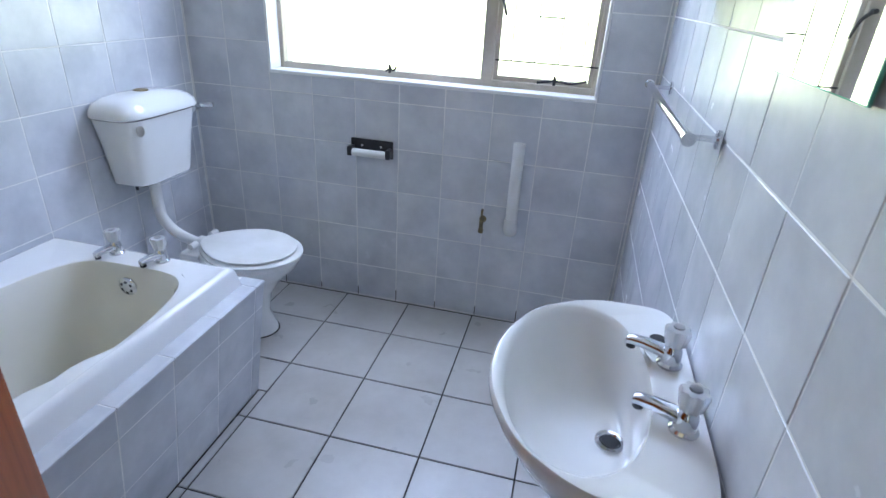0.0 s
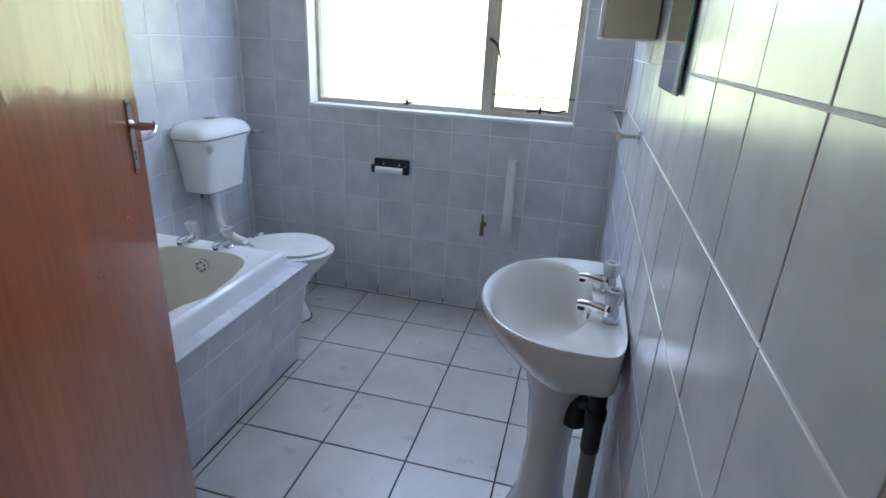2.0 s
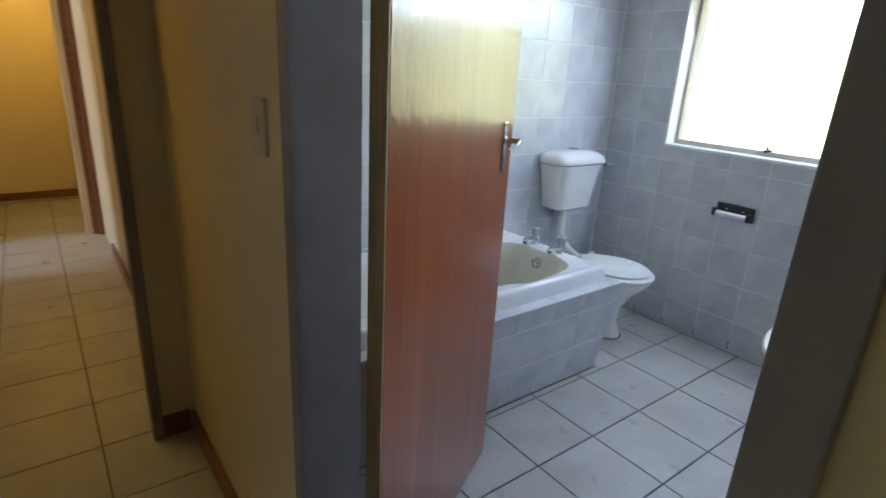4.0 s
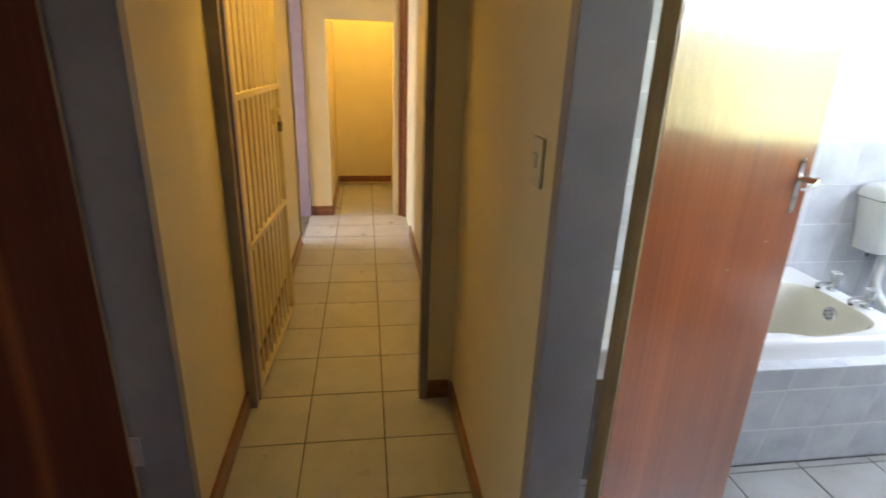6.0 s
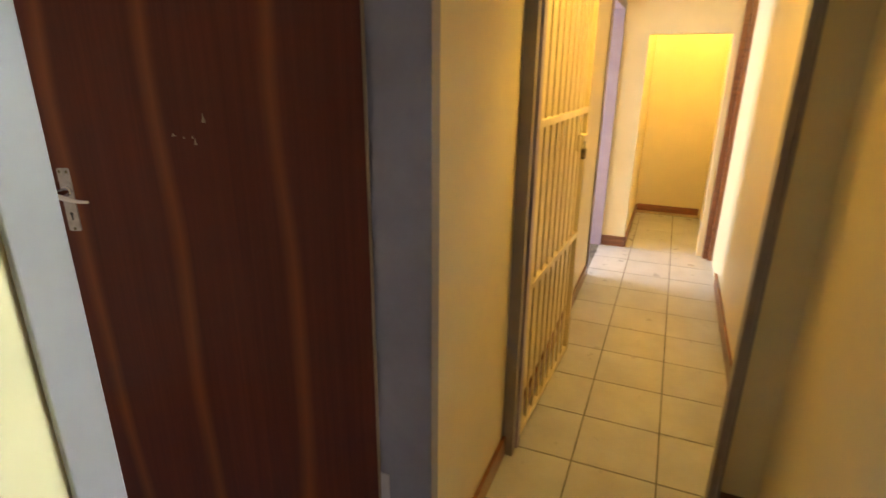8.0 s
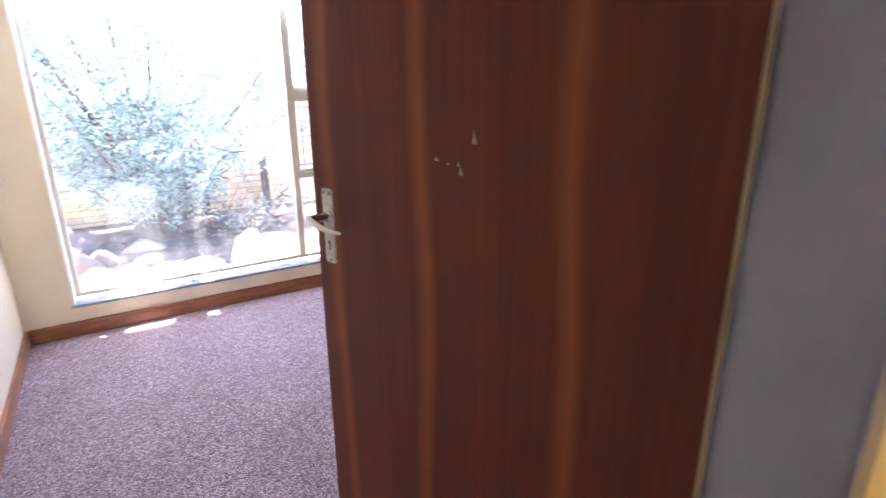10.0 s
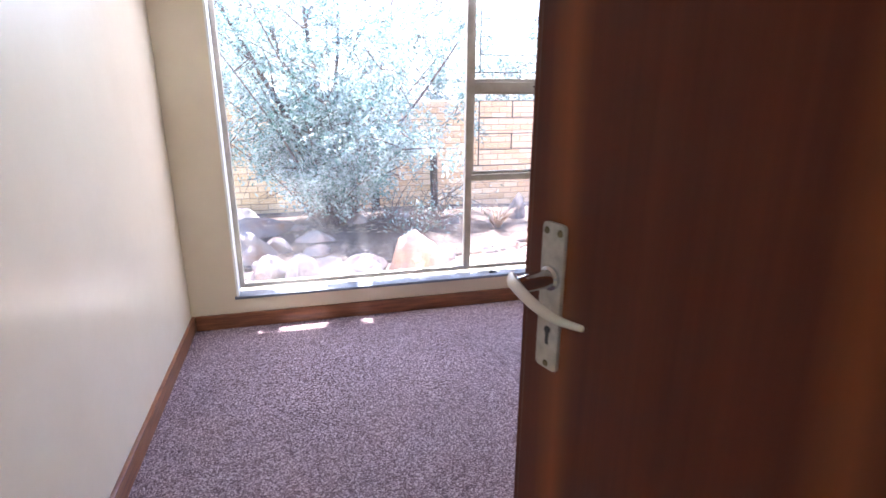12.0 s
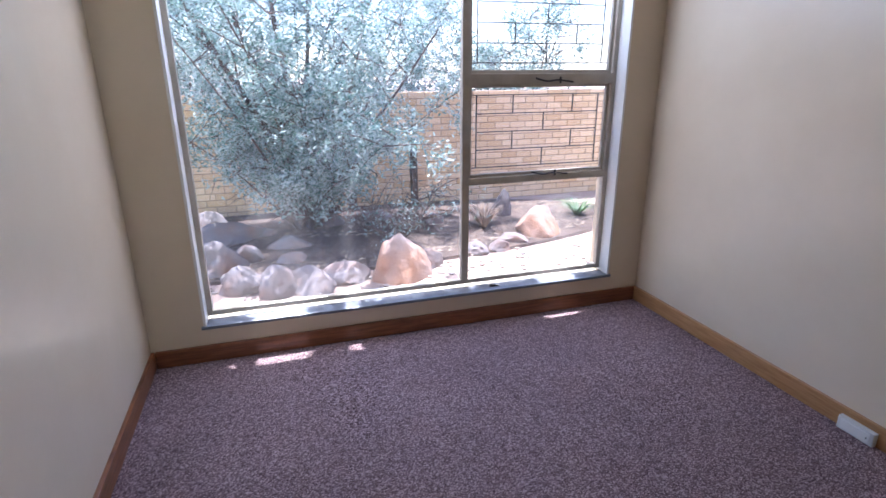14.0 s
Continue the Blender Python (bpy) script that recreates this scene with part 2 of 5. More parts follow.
cr1.color_ramp.elements.new(0.55).color = (0.265, 0.18, 0.195, 1)
sepc = node(CARPET, "ShaderNodeSeparateColor")
join(CARPET, vor.outputs["Color"], sepc.inputs[0])
join(CARPET, sepc.outputs[0], cr1.inputs["Fac"])
mixc = node(CARPET, "ShaderNodeMix")
mixc.data_type, mixc.blend_type = "RGBA", "MULTIPLY"
mixc.inputs[0].default_value = 0.35
join(CARPET, cr1.outputs["Color"], mixc.inputs[6])
join(CARPET, big.outputs["Fac"], mixc.inputs[7])
join(CARPET, mixc.outputs[2], bsdf(CARPET).inputs["Base Color"])
bc = node(CARPET, "ShaderNodeBump", Strength=0.9, Distance=0.006)
bc.invert = True
join(CARPET, vor.outputs["Distance"], bc.inputs["Height"])
join(CARPET, bc.outputs["Normal"], bsdf(CARPET).inputs["Normal"])

SOIL = mat("dark_soil", (0.07, 0.05, 0.04), 0.95)
mottled(SOIL, (0.04, 0.028, 0.024), (0.12, 0.085, 0.065), 4.0, 8.0)
relief(SOIL, 18.0, 0.8, 0.03, 8.0)
SAND = mat("pale_sandy_ground", (0.42, 0.31, 0.24), 0.95)
mottled(SAND, (0.30, 0.215, 0.17), (0.46, 0.36, 0.30), 3.0, 8.0)
relief(SAND, 30.0, 0.6, 0.015, 8.0)
ROCK = mat("pink_grey_rock", (0.4, 0.3, 0.26), 0.9)
mottled(ROCK, (0.23, 0.13, 0.09), (0.21, 0.185, 0.185), 3.0, 8.0, 0.32, 0.52, shift=True)
relief(ROCK, 10.0, 0.7, 0.03, 8.0)
PINK_ROCK = mat("pink_rock", (0.4, 0.24, 0.17), 0.9)
mottled(PINK_ROCK, (0.36, 0.20, 0.125), (0.33, 0.27, 0.25), 2.6, 8.0, 0.4, 0.62, shift=True)
relief(PINK_ROCK, 10.0, 0.7, 0.03, 8.0)
DARK_ROCK = mat("dark_rock", (0.1, 0.09, 0.09), 0.9)
mottled(DARK_ROCK, (0.06, 0.055, 0.06), (0.16, 0.14, 0.14), 7.0)
relief(DARK_ROCK, 12.0, 0.7, 0.03, 8.0)
BRICK = mat("yellow_face_brick", (0.46, 0.27, 0.13), 0.85)
info_b = node(BRICK, "ShaderNodeObjectInfo")
isl = node(BRICK, "ShaderNodeNewGeometry")
sumb = node(BRICK, "ShaderNodeMath")
join(BRICK, info_b.outputs["Random"], sumb.inputs[0])
join(BRICK, isl.outputs["Random Per Island"], sumb.inputs[1])
frac = node(BRICK, "ShaderNodeMath")
frac.operation = "FRACT"
join(BRICK, sumb.outputs[0], frac.inputs[0])
rb = node(BRICK, "ShaderNodeValToRGB")
rb.color_ramp.elements[0].color, rb.color_ramp.elements[1].color = (0.60, 0.41, 0.24, 1), (0.74, 0.57, 0.39, 1)
join(BRICK, frac.outputs[0], rb.inputs["Fac"])
join(BRICK, rb.outputs["Color"], bsdf(BRICK).inputs["Base Color"])
relief(BRICK, 40.0, 0.5, 0.006, 6.0)
MORTAR = mat("mortar", (0.36, 0.31, 0.25), 0.95)
mottled(MORTAR, (0.22, 0.15, 0.10), (0.33, 0.24, 0.17), 10.0)
BARK = mat("bark", (0.1, 0.075, 0.06), 0.95)
mottled(BARK, (0.06, 0.045, 0.04), (0.17, 0.13, 0.11), 9.0, 6.0, 0.3, 0.7, (1, 1, 0.2))
LEAF = mat("grey_green_leaf", (0.08, 0.11, 0.07), 0.3)
lg = node(LEAF, "ShaderNodeNewGeometry")
lr = node(LEAF, "ShaderNodeValToRGB")
# sun glints are put into the pale end of the leaf colours
lr.color_ramp.elements[0].color, lr.color_ramp.elements[1].color = (0.07, 0.17, 0.14, 1), (0.54, 0.66, 0.64, 1)
join(LEAF, lg.outputs["Random Per Island"], lr.inputs["Fac"])
join(LEAF, lr.outputs["Color"], bsdf(LEAF).inputs["Base Color"])
leaf_glow = node(LEAF, "ShaderNodeBsdfTranslucent")
leaf_mix = node(LEAF, "ShaderNodeMixShader")
leaf_mix.inputs["Fac"].default_value = 0.4
join(LEAF, lr.outputs["Color"], leaf_glow.inputs["Color"])
join(LEAF, bsdf(LEAF).outputs["BSDF"], leaf_mix.inputs[1])
join(LEAF, leaf_glow.outputs["BSDF"], leaf_mix.inputs[2])
join(LEAF, leaf_mix.outputs["Shader"], LEAF.node_tree.nodes["Material Output"].inputs["Surface"])
GRASS = mat("strap_leaf", (0.06, 0.13, 0.04), 0.5)
mottled(GRASS, (0.04, 0.10, 0.03), (0.10, 0.17, 0.06), 9.0)
TIMBER = mat("weathered_dark_timber", (0.06, 0.045, 0.04), 0.9)
mottled(TIMBER, (0.035, 0.026, 0.022), (0.09, 0.065, 0.05), 8.0, 6.0, 0.3, 0.7, (6, 6, 0.5))
relief(TIMBER, 30.0, 0.5, 0.004, 5.0, (1, 1, 0.15))
LITTER = mat("dry_leaf_litter", (0.36, 0.29, 0.22), 0.9)
PEBBLE = mat("pale_pebble", (0.42, 0.36, 0.32), 0.9)
mottled(PEBBLE, (0.25, 0.19, 0.16), (0.5, 0.44, 0.40), 9.0)
TWIG = mat("dry_twig", (0.24, 0.17, 0.12), 0.9)
ROOF = mat("eave_board", (0.6, 0.58, 0.54), 0.7)
mottled(ROOF, (0.55, 0.53, 0.5), (0.64, 0.62, 0.58), 4.0)

# glowing board far outside the bathroom window, in place of a bright garden
GARDEN_GLOW = mat("garden_glow_board", (0.3, 0.4, 0.15), 0.9)
bsdf(GARDEN_GLOW).inputs["Emission Color"].default_value = (0.92, 1.0, 0.56, 1)
bsdf(GARDEN_GLOW).inputs["Emission Strength"].default_value = 2.1


def glow(name, color, strength):
    m = mat(name, color, 0.5)
    bsdf(m).inputs["Emission Color"].default_value = (*color, 1)
    bsdf(m).inputs["Emission Strength"].default_value = strength
    return m


OPAL = glow("opal_lamp_glass", (1.0, 0.72, 0.32), 3.0)

# ---------------------------------------------------------------- mesh helpers
def box(bm, x0, x1, y0, y1, z0, z1, bevel=0.0):
    x0, x1 = min(x0, x1), max(x0, x1)
    y0, y1 = min(y0, y1), max(y0, y1)
    r = bmesh.ops.create_cube(bm, size=1.0)
    bmesh.ops.scale(bm, vec=(x1 - x0, y1 - y0, z1 - z0), verts=r["verts"])
    bmesh.ops.translate(bm, vec=((x0 + x1) / 2, (y0 + y1) / 2, (z0 + z1) / 2), verts=r["verts"])
    if bevel:
        edges = list({e for v in r["verts"] for e in v.link_edges})
        bmesh.ops.bevel(bm, geom=edges, offset=bevel, segments=2, affect="EDGES", profile=0.5)
    return bm


def boxes(*specs, bevel=0.0):
    bm = bmesh.new()
    for s in specs:
        box(bm, *s, bevel=bevel)
    return bm


def loft(rings, cap_start=False, cap_end=False, bm=None):
    bm = bm or bmesh.new()
    loops = [[bm.verts.new(p) for p in ring] for ring in rings]
    n = len(loops[0])
    for a, b in zip(loops, loops[1:]):
        for i in range(n):
            bm.faces.new((a[i], a[(i + 1) % n], b[(i + 1) % n], b[i]))
    if cap_start:
        bm.faces.new(list(reversed(loops[0])))
    if cap_end:
        bm.faces.new(loops[-1])
    return bm


def lathe(profile, seg=20, center=(0, 0, 0), axis="z", bm=None):
    rings = []
    for r, h in profile:
        ring = []
        for i in range(seg):
            a = 2 * math.pi * i / seg
            u, v = r * math.cos(a), r * math.sin(a)
            p = {"z": (u, v, h), "x": (h, u, v), "y": (v, h, u)}[axis]
            ring.append((center[0] + p[0], center[1] + p[1], center[2] + p[2]))
        rings.append(ring)
    return loft(rings, True, True, bm)


def tube(points, radius, seg=10, bm=None, taper=1.0):
    pts = [Vector(p) for p in points]
    rings = []
    up = Vector((0.03, 0.07, 1)).normalized()
    for i, p in enumerate(pts):
        way = (pts[min(i + 1, len(pts) - 1)] - pts[max(i - 1, 0)]).normalized()
        side = way.cross(up)
        if side.length < 0.05:
            side = way.cross(Vector((1, 0, 0)))
        side.normalize()
        over = side.cross(way)
        k = radius * (1 + (taper - 1) * i / max(1, len(pts) - 1))
        rings.append([p + side * (k * math.cos(2 * math.pi * j / seg)) + over * (k * math.sin(2 * math.pi * j / seg)) for j in range(seg)])
    return loft(rings, True, True, bm)


def bent(points, steps=5):
    """A smooth line through the points."""
    pts = [Vector(p) for p in points]
    out = []
    for i in range(len(pts) - 1):
        a, b, c, d = pts[max(i - 1, 0)], pts[i], pts[i + 1], pts[min(i + 2, len(pts) - 1)]
        for k in range(steps):
            t = k / steps
            out.append(0.5 * ((2 * b) + (c - a) * t + (2 * a - 5 * b + 4 * c - d) * t * t + (3 * b - a - 3 * c + d) * t ** 3))
    out.append(pts[-1])
    return out


def mesh_of(name, bm, material, smooth=False):
    bmesh.ops.recalc_face_normals(bm, faces=bm.faces)
    me = bpy.data.meshes.new(name)
    bm.to_mesh(me)
    bm.free()
    me.materials.append(material)
    if smooth:
        me.polygons.foreach_set("use_smooth", [True] * len(me.polygons))
        me.set_sharp_from_angle(angle=radians(40))
    return me


def part(name, bm, material, parent=None, label="", smooth=False):
    ob = new(name, mesh_of(name, bm, material, smooth))
    ob.parent = parent
    if label:
        tagged(ob, label)
    return ob


def thing(name, at, label, category, turn=0.0, group="", kind=""):
    ob = new(name)
    ob.empty_display_size = 0.05
    ob.matrix_world = pose(*at, 0, 0, turn)
    return tagged(ob, label, category, group, kind)


def structure(name, bm, material, label, category, smooth=False):
    return tagged(part(name, bm, material, None, "", smooth), label, category, "", "structure")


# ---------------------------------------------------------------- the plan
CEIL = 2.55
BX0, BX1, BY0, BY1 = -2.06, 0.0, -2.758, -0.24      # bathroom
CY0, CY1 = -3.80, -2.87                             # corridor
EX = 0.95                                           # east end of the corridor
RX0, RX1, RY0, RY1 = -2.885, 0.04, -7.42, -3.95      # bedroom
BD0, BD1 = -0.757, 0.030                           # bathroom doorway
RD0, RD1 = -1.155, -0.36                             # bedroom doorway
HEAD = 2.04


def wall_y(name, y0, y1, x0, x1, holes, material, label, top=CEIL, bottom=0.0):
    """A wall along x from y0 to y1 thick, with holes (xa, xb, za, zb)."""
    bm = bmesh.new()
    x = x0
    for xa, xb, za, zb in sorted(holes):
        if xa > x:
            box(bm, x, xa, y0, y1, bottom, top)
        if za > bottom:
            box(bm, xa, xb, y0, y1, bottom, za)
        if zb < top:
            box(bm, xa, xb, y0, y1, zb, top)
        x = xb
    if x1 > x:
        box(bm, x, x1, y0, y1, bottom, top)
    return structure(name, bm, material, label, "wall")


def wall_x(name, x0, x1, y0, y1, holes, material, label, top=CEIL, bottom=0.0):
    bm = bmesh.new()
    y = y0
    for ya, yb, za, zb in sorted(holes):
        if ya > y:
            box(bm, x0, x1, y, ya, bottom, top)
        if za > bottom:
            box(bm, x0, x1, ya, yb, bottom, za)
        if zb < top:
            box(bm, x0, x1, ya, yb, zb, top)
        y = yb
    if y1 > y:
        box(bm, x0, x1, y, y1, bottom, top)
    return structure(name, bm, material, label, "wall")


BW = (-1.652, -0.222, 1.075, 2.12)      # bathroom window hole
SW = (-2.665, -0.228, 0.185, 2.15)      # bedroom window hole
LW = (-4.95, -4.12, 0.0, 1.98)          # side room doorway

wall_north = wall_y("wall_north", BY1, -0.02, BX0 - 0.12, BX1 + 0.12, [BW], GROUT_WHITE, "white plastered wall behind grey ceramic tiles", bottom=-0.4)
wall_bath_west = wall_x("wall_bath_west", BX0 - 0.12, BX0, BY0, BY1, [], GROUT_WHITE, "white wall behind grey ceramic tiles")
wall_bath_east = wall_x("wall_bath_east", BX1, BX1 + 0.12, BY0, BY1, [], GROUT_WHITE, "white wall behind grey ceramic tiles")
wall_y("wall_bath_south", CY1, BY0, -4.95, EX, [(BD0, BD1, 0.0, HEAD)], PAINT, "cream painted wall between bathroom and corridor")
wall_y("wall_passage_north", CY1 - 0.06, BY0, -6.4, -5.07, [], PAINT, "cream painted wall of the far passage")
wall_y("wall_corridor_south", RY1, CY0, -4.95, EX, [LW[:2] + (0.0, LW[3]), (RD0, RD1, 0.0, HEAD)], PAINT, "cream painted wall between corridor and bedroom")
wall_x("wall_corridor_east", EX, EX + 0.1, RY1, BY0, [], PAINT, "plain cream wall closing the corridor")
wall_x("wall_nib", -5.07, -4.95, RY1, CY1, [(-3.59, -2.99, 0.0, 1.78)], PAINT, "cream wall with a low opening across the corridor")
wall_x("wall_end", -6.4, -6.27, -4.1, -2.7, [], PAINT, "cream wall at the end of the passage")
wall_y("wall_passage_south", -3.75, -3.59, -6.4, -5.07, [], PAINT, "cream painted wall of the far passage")
wall_x("wall_bed_east", RX1, RX1 + 0.14, RY0, RY1, [], BED_PAINT, "pale satin painted bedroom wall")
wall_x("wall_bed_west", RX0 - 0.14, RX0, RY0, RY1, [], BED_PAINT, "pale satin painted bedroom wall")
wall_y("wall_bed_south", RY0 - 0.22, RY0, RX0 - 0.14, RX1 + 0.14, [SW], BED_PAINT, "pale painted bedroom wall with a tall window", bottom=-0.4)
# side room beyond the corridor
wall_x("wall_room_west", -6.4, -6.27, -7.64, -4.1, [], BED_PAINT, "pale wall of the side room")
wall_y("wall_room_south", -7.64, -7.42, -6.4, RX0 - 0.14, [(-5.4, -3.6, 0.3, 2.15)], BED_PAINT, "pale wall of the side room with a wide window", bottom=-0.4)
# pier beside the security gate
structure("wall_pier", boxes((-2.02, -1.915, -3.0, CY1, 0, CEIL)), PAINT, "cream painted brick pier beside the gate", "wall")
structure("wall_gate_head", boxes((-2.02, -1.915, CY0, -3.0, HEAD + 0.04, CEIL)), PAINT, "cream painted wall above the gate", "wall")

structure("ceiling", boxes((-6.4, EX + 0.1, -7.64, 0.0, CEIL, CEIL + 0.08)), WHITE_PAINT, "white painted flat ceiling", "ceiling")
# eave and roof, out of view; overhang sized to trim the floor sun
structure("eave", boxes((-7.0, 1.6, -7.97, -7.60, 2.42, 2.50), (-7.0, 1.6, 0.0, 0.42, 2.42, 2.50)), ROOF, "pale painted roof eave", "eave")
structure("roof", boxes((-7.0, 1.6, -7.97, 0.42, 2.66, 2.74)), ROOF, "flat roof", "roof")

floor_bath = structure("floor_bath", boxes((BX0, BX1, CY1 + 0.07, BY1, -0.12, -0.004)), GROUT, "pale ceramic floor tiles with dark grout", "floor")
floor_hall = structure("floor_hall", boxes((-6.4, EX, CY0 - 0.07, CY1 + 0.07, -0.12, -0.004)), GROUT_BROWN, "pale ceramic corridor tiles with brown grout", "floor")
structure("floor_bedroom", boxes((RX0, RX1, RY0, CY0 - 0.07, -0.12, 0.0)), CARPET, "brown flecked looped carpet", "carpet")
structure("floor_room", boxes((-6.27, RX0 - 0.14, RY0, CY0 - 0.07, -0.12, 0.0)), SAND, "plain pale floor of the side room", "floor")


# ---------------------------------------------------------------- steel door frames
def steel_frame(name, x0, x1, y0, y1, material, label, head=HEAD, face=0.045, back=1):
    """A pressed steel frame round a doorway x0..x1 in a wall y0..y1 thick, 3 mm proud of both faces."""
    t = thing(name, ((x0 + x1) / 2, (y0 + y1) / 2, 0), label, "door frame", kind="structure")
    cx, cy = (x0 + x1) / 2, (y0 + y1) / 2
    p, d = 0.008, 0.006
    for nm, xa, xb, s in (("jamb", x0, x0 + 0.012, -1), ("jamb", x1 - 0.012, x1, 1)):
        bm = bmesh.new()
        xo = xa - face + 0.012 if s < 0 else xb + face - 0.012
        box(bm, xa, xb, y0 - p, y1 + p, 0, head)
        for ya, yb in ((y0 - p - d, y0 - p + 0.004), (y1 + p - 0.004, y1 + p + d))[(1 if back < 0 else 0):(1 if back > 0 else 2)] if back else ():
            box(bm, min(xa, xo), max(xb, xo), ya, yb, 0, head + face, 0.002)
        bmesh.ops.translate(bm, vec=(-cx, -cy, 0), verts=bm.verts)
        part(nm, bm, material, t)
    bm = boxes((x0, x1, y0 - p, y1 + p, head - 0.012, head), (x0, x1, y0 - p - d, y0 - p + 0.004, head, head + face) if back > 0 else (x0, x1, y1 + p - 0.004, y1 + p + d, head, head + face))
    bmesh.ops.translate(bm, vec=(-cx, -cy, 0), verts=bm.verts)
    part("head", bm, material, t)
    return t


steel_frame("door_frame_bath", BD0, BD1, CY1, BY0, FRAME_PAINT, "grey painted pressed steel bathroom door frame")
steel_frame("door_frame_bedroom", RD0, RD1, RY1, CY0, FRAME_PAINT, "grey painted pressed steel bedroom door frame", back=-1)
steel_frame("door_frame_side_room", LW[0] + 0.03, LW[1], RY1, CY0, MAUVE_PAINT, "mauve painted steel frame of the side doorway", head=1.98, back=-1)
structure("trim_recess", boxes((-4.95, -4.90, -2.945, CY1, 0, 2.06), (-4.905, -4.86, -2.905, CY1, 0, 2.06)), SKIRT, "dark brown timber door post", "door frame")


def lever_set(parent, x, y, z, way, metal, grip, plate_w=0.030, plate_h=0.155):
    """Back plate, strap lever, keyhole; the door's face at local y, facing way (+1 or -1), the lever points to -x."""
    bm = boxes((x - plate_w / 2, x + plate_w / 2, y, y + way * 0.004, z - plate_h / 2, z + plate_h / 2))
    corners = [e for e in bm.edges if abs(e.verts[0].co.y - e.verts[1].co.y) > 0.002]
    bmesh.ops.bevel(bm, geom=corners, offset=0.005, segments=3, affect="EDGES", profile=0.5)
    plate = part("handle_plate", bm, metal, parent, "pale worn steel lock plate")
    zl = z + 0.022
    part("collar", lathe([(0.0125, 0), (0.0125, way * 0.004), (0.0095, way * 0.006), (0.0085, way * 0.044)], 16, (x, y + way * 0.003, zl), "y"), CHROME, plate, "dark tarnished lever neck", True)
    rings = []
    line = bent([(x + 0.012, y + way * 0.044, zl + 0.002), (x - 0.008, y + way * 0.052, zl + 0.001), (x - 0.035, y + way * 0.054, zl - 0.006), (x - 0.056, y + way * 0.048, zl - 0.013), (x - 0.074, y + way * 0.036, zl - 0.017)], 5)
    for i, p in enumerate(line):
        f = i / (len(line) - 1)
        h, d = 0.0085 * (1 - 0.62 * f), 0.0042 * (1 - 0.35 * f)
        rings.append([(p.x + d * 0.4 * math.cos(a), p.y + d * math.cos(a), p.z + h * math.sin(a)) for a in [2 * math.pi * k / 12 for k in range(12)]])
    part("lever", loft(rings, True, True), grip, plate, "curved flat steel lever", True)
    part("keyhole", lathe([(0.0042, way * 0.0035), (0.0042, way * 0.0048)], 12, (x, y, z - 0.034), "y", boxes((x - 0.0022, x + 0.0022, y + way * 0.0035, y + way * 0.0047, z - 0.05, z - 0.036))), BLACK, plate)
    for dx, dz in ((-0.009, 0.069), (0.009, 0.069), (0.0, -0.072)):
        part("screw", lathe([(0.0038, 0), (0.0028, way * 0.0015)], 8, (x + dx, y + way * 0.004, z + dz), "y"), BRASS, plate)
    return plate


def door(name, hinge, turn, width, face, wood, label, metal, grip, handle_z, inset=0.042):
    """A flush leaf, hinge at the origin, running along +x, 40 mm thick from y=0 to 0.04."""
    t = thing(name, (hinge[0], hinge[1], 0.012), label, "door", turn, kind="structure")
    leaf = part("leaf", boxes((0.004, width - 0.004, 0.0, 0.040, 0, 2.015), bevel=0.002), wood, t)
    part("edge_strip", boxes((-0.002, 0.004, 0.001, 0.039, 0, 2.015)), EDGE_WOOD, t, "unvarnished pale timber edge")
    part("edge_strip", boxes((width - 0.004, width + 0.002, 0.001, 0.039, 0, 2.015)), wood, t)
    for hz in (0.28, 1.72):
        part("hinge", lathe([(0.007, hz - 0.05), (0.007, hz + 0.05)], 10, (-0.007, 0.02 + 0.02 * face, 0)), BRUSHED, t)
    lever_set(t, width - inset, 0.0, handle_z, -1, metal, grip)
    lever_set(t, width - inset, 0.040, handle_z, 1, metal, grip)
    return t


bath_turn = math.degrees(math.atan2(0.765, -0.43))
door_1 = door("door_1", (-0.745, -2.696), bath_turn, 0.815, 1, WARM_WOOD, "open orange-brown varnished flush bathroom door", CHROME, CHROME, 1.205, 0.083)
bed_turn = math.degrees(math.atan2(-0.954, 0.30))
door_2 = door("door_2", (-1.17, -3.95), bed_turn, 0.78, -1, DARK_WOOD, "open dark red veneered bedroom door with pale streaks", PLATE, BRUSHED, 1.215)

for cx, cz, w, h in ((0.372, 1.415, 0.005, 0.011), (0.398, 1.362, 0.004, 0.008), (0.403, 1.372, 0.003, 0.004), (0.448, 1.376, 0.006, 0.0035), (0.424, 1.370, 0.003, 0.002)):
    bm = bmesh.new()
    loft([[(cx - w, 0.0398, cz - h), (cx + w, 0.0398, cz - h), (cx + w * 0.2, 0.0398, cz + h)], [(cx - w * 0.9, 0.0406, cz - h * 0.9), (cx + w * 0.9, 0.0406, cz - h * 0.9), (cx + w * 0.2, 0.0406, cz + h * 0.9)]], True, True, bm)
    part("chip", bm, EDGE_WOOD, door_2, "chipped pale spot in the veneer")
for cx, cz, w in ((0.62, 1.06, 0.012), (0.42, 1.02, 0.008)):
    part("scratch", boxes((cx - w, cx + w, -0.0006, 0.0002, cz - 0.0012, cz + 0.0012)), EDGE_WOOD, door_1, "pale scratch in the varnish")
for t, fx, fy, fz in ((0, RD0 + 0.014, -3.93, 0.42), (1, BD0 + 0.014, -2.77, 0.3)):
    hinge_leaf = structure("hinge_leaf", boxes((fx - 0.004, fx + 0.003, fy - 0.018, fy + 0.018, fz - 0.05, fz + 0.05), bevel=0.001), BRUSHED, "steel hinge leaf on the door frame", "hinge")

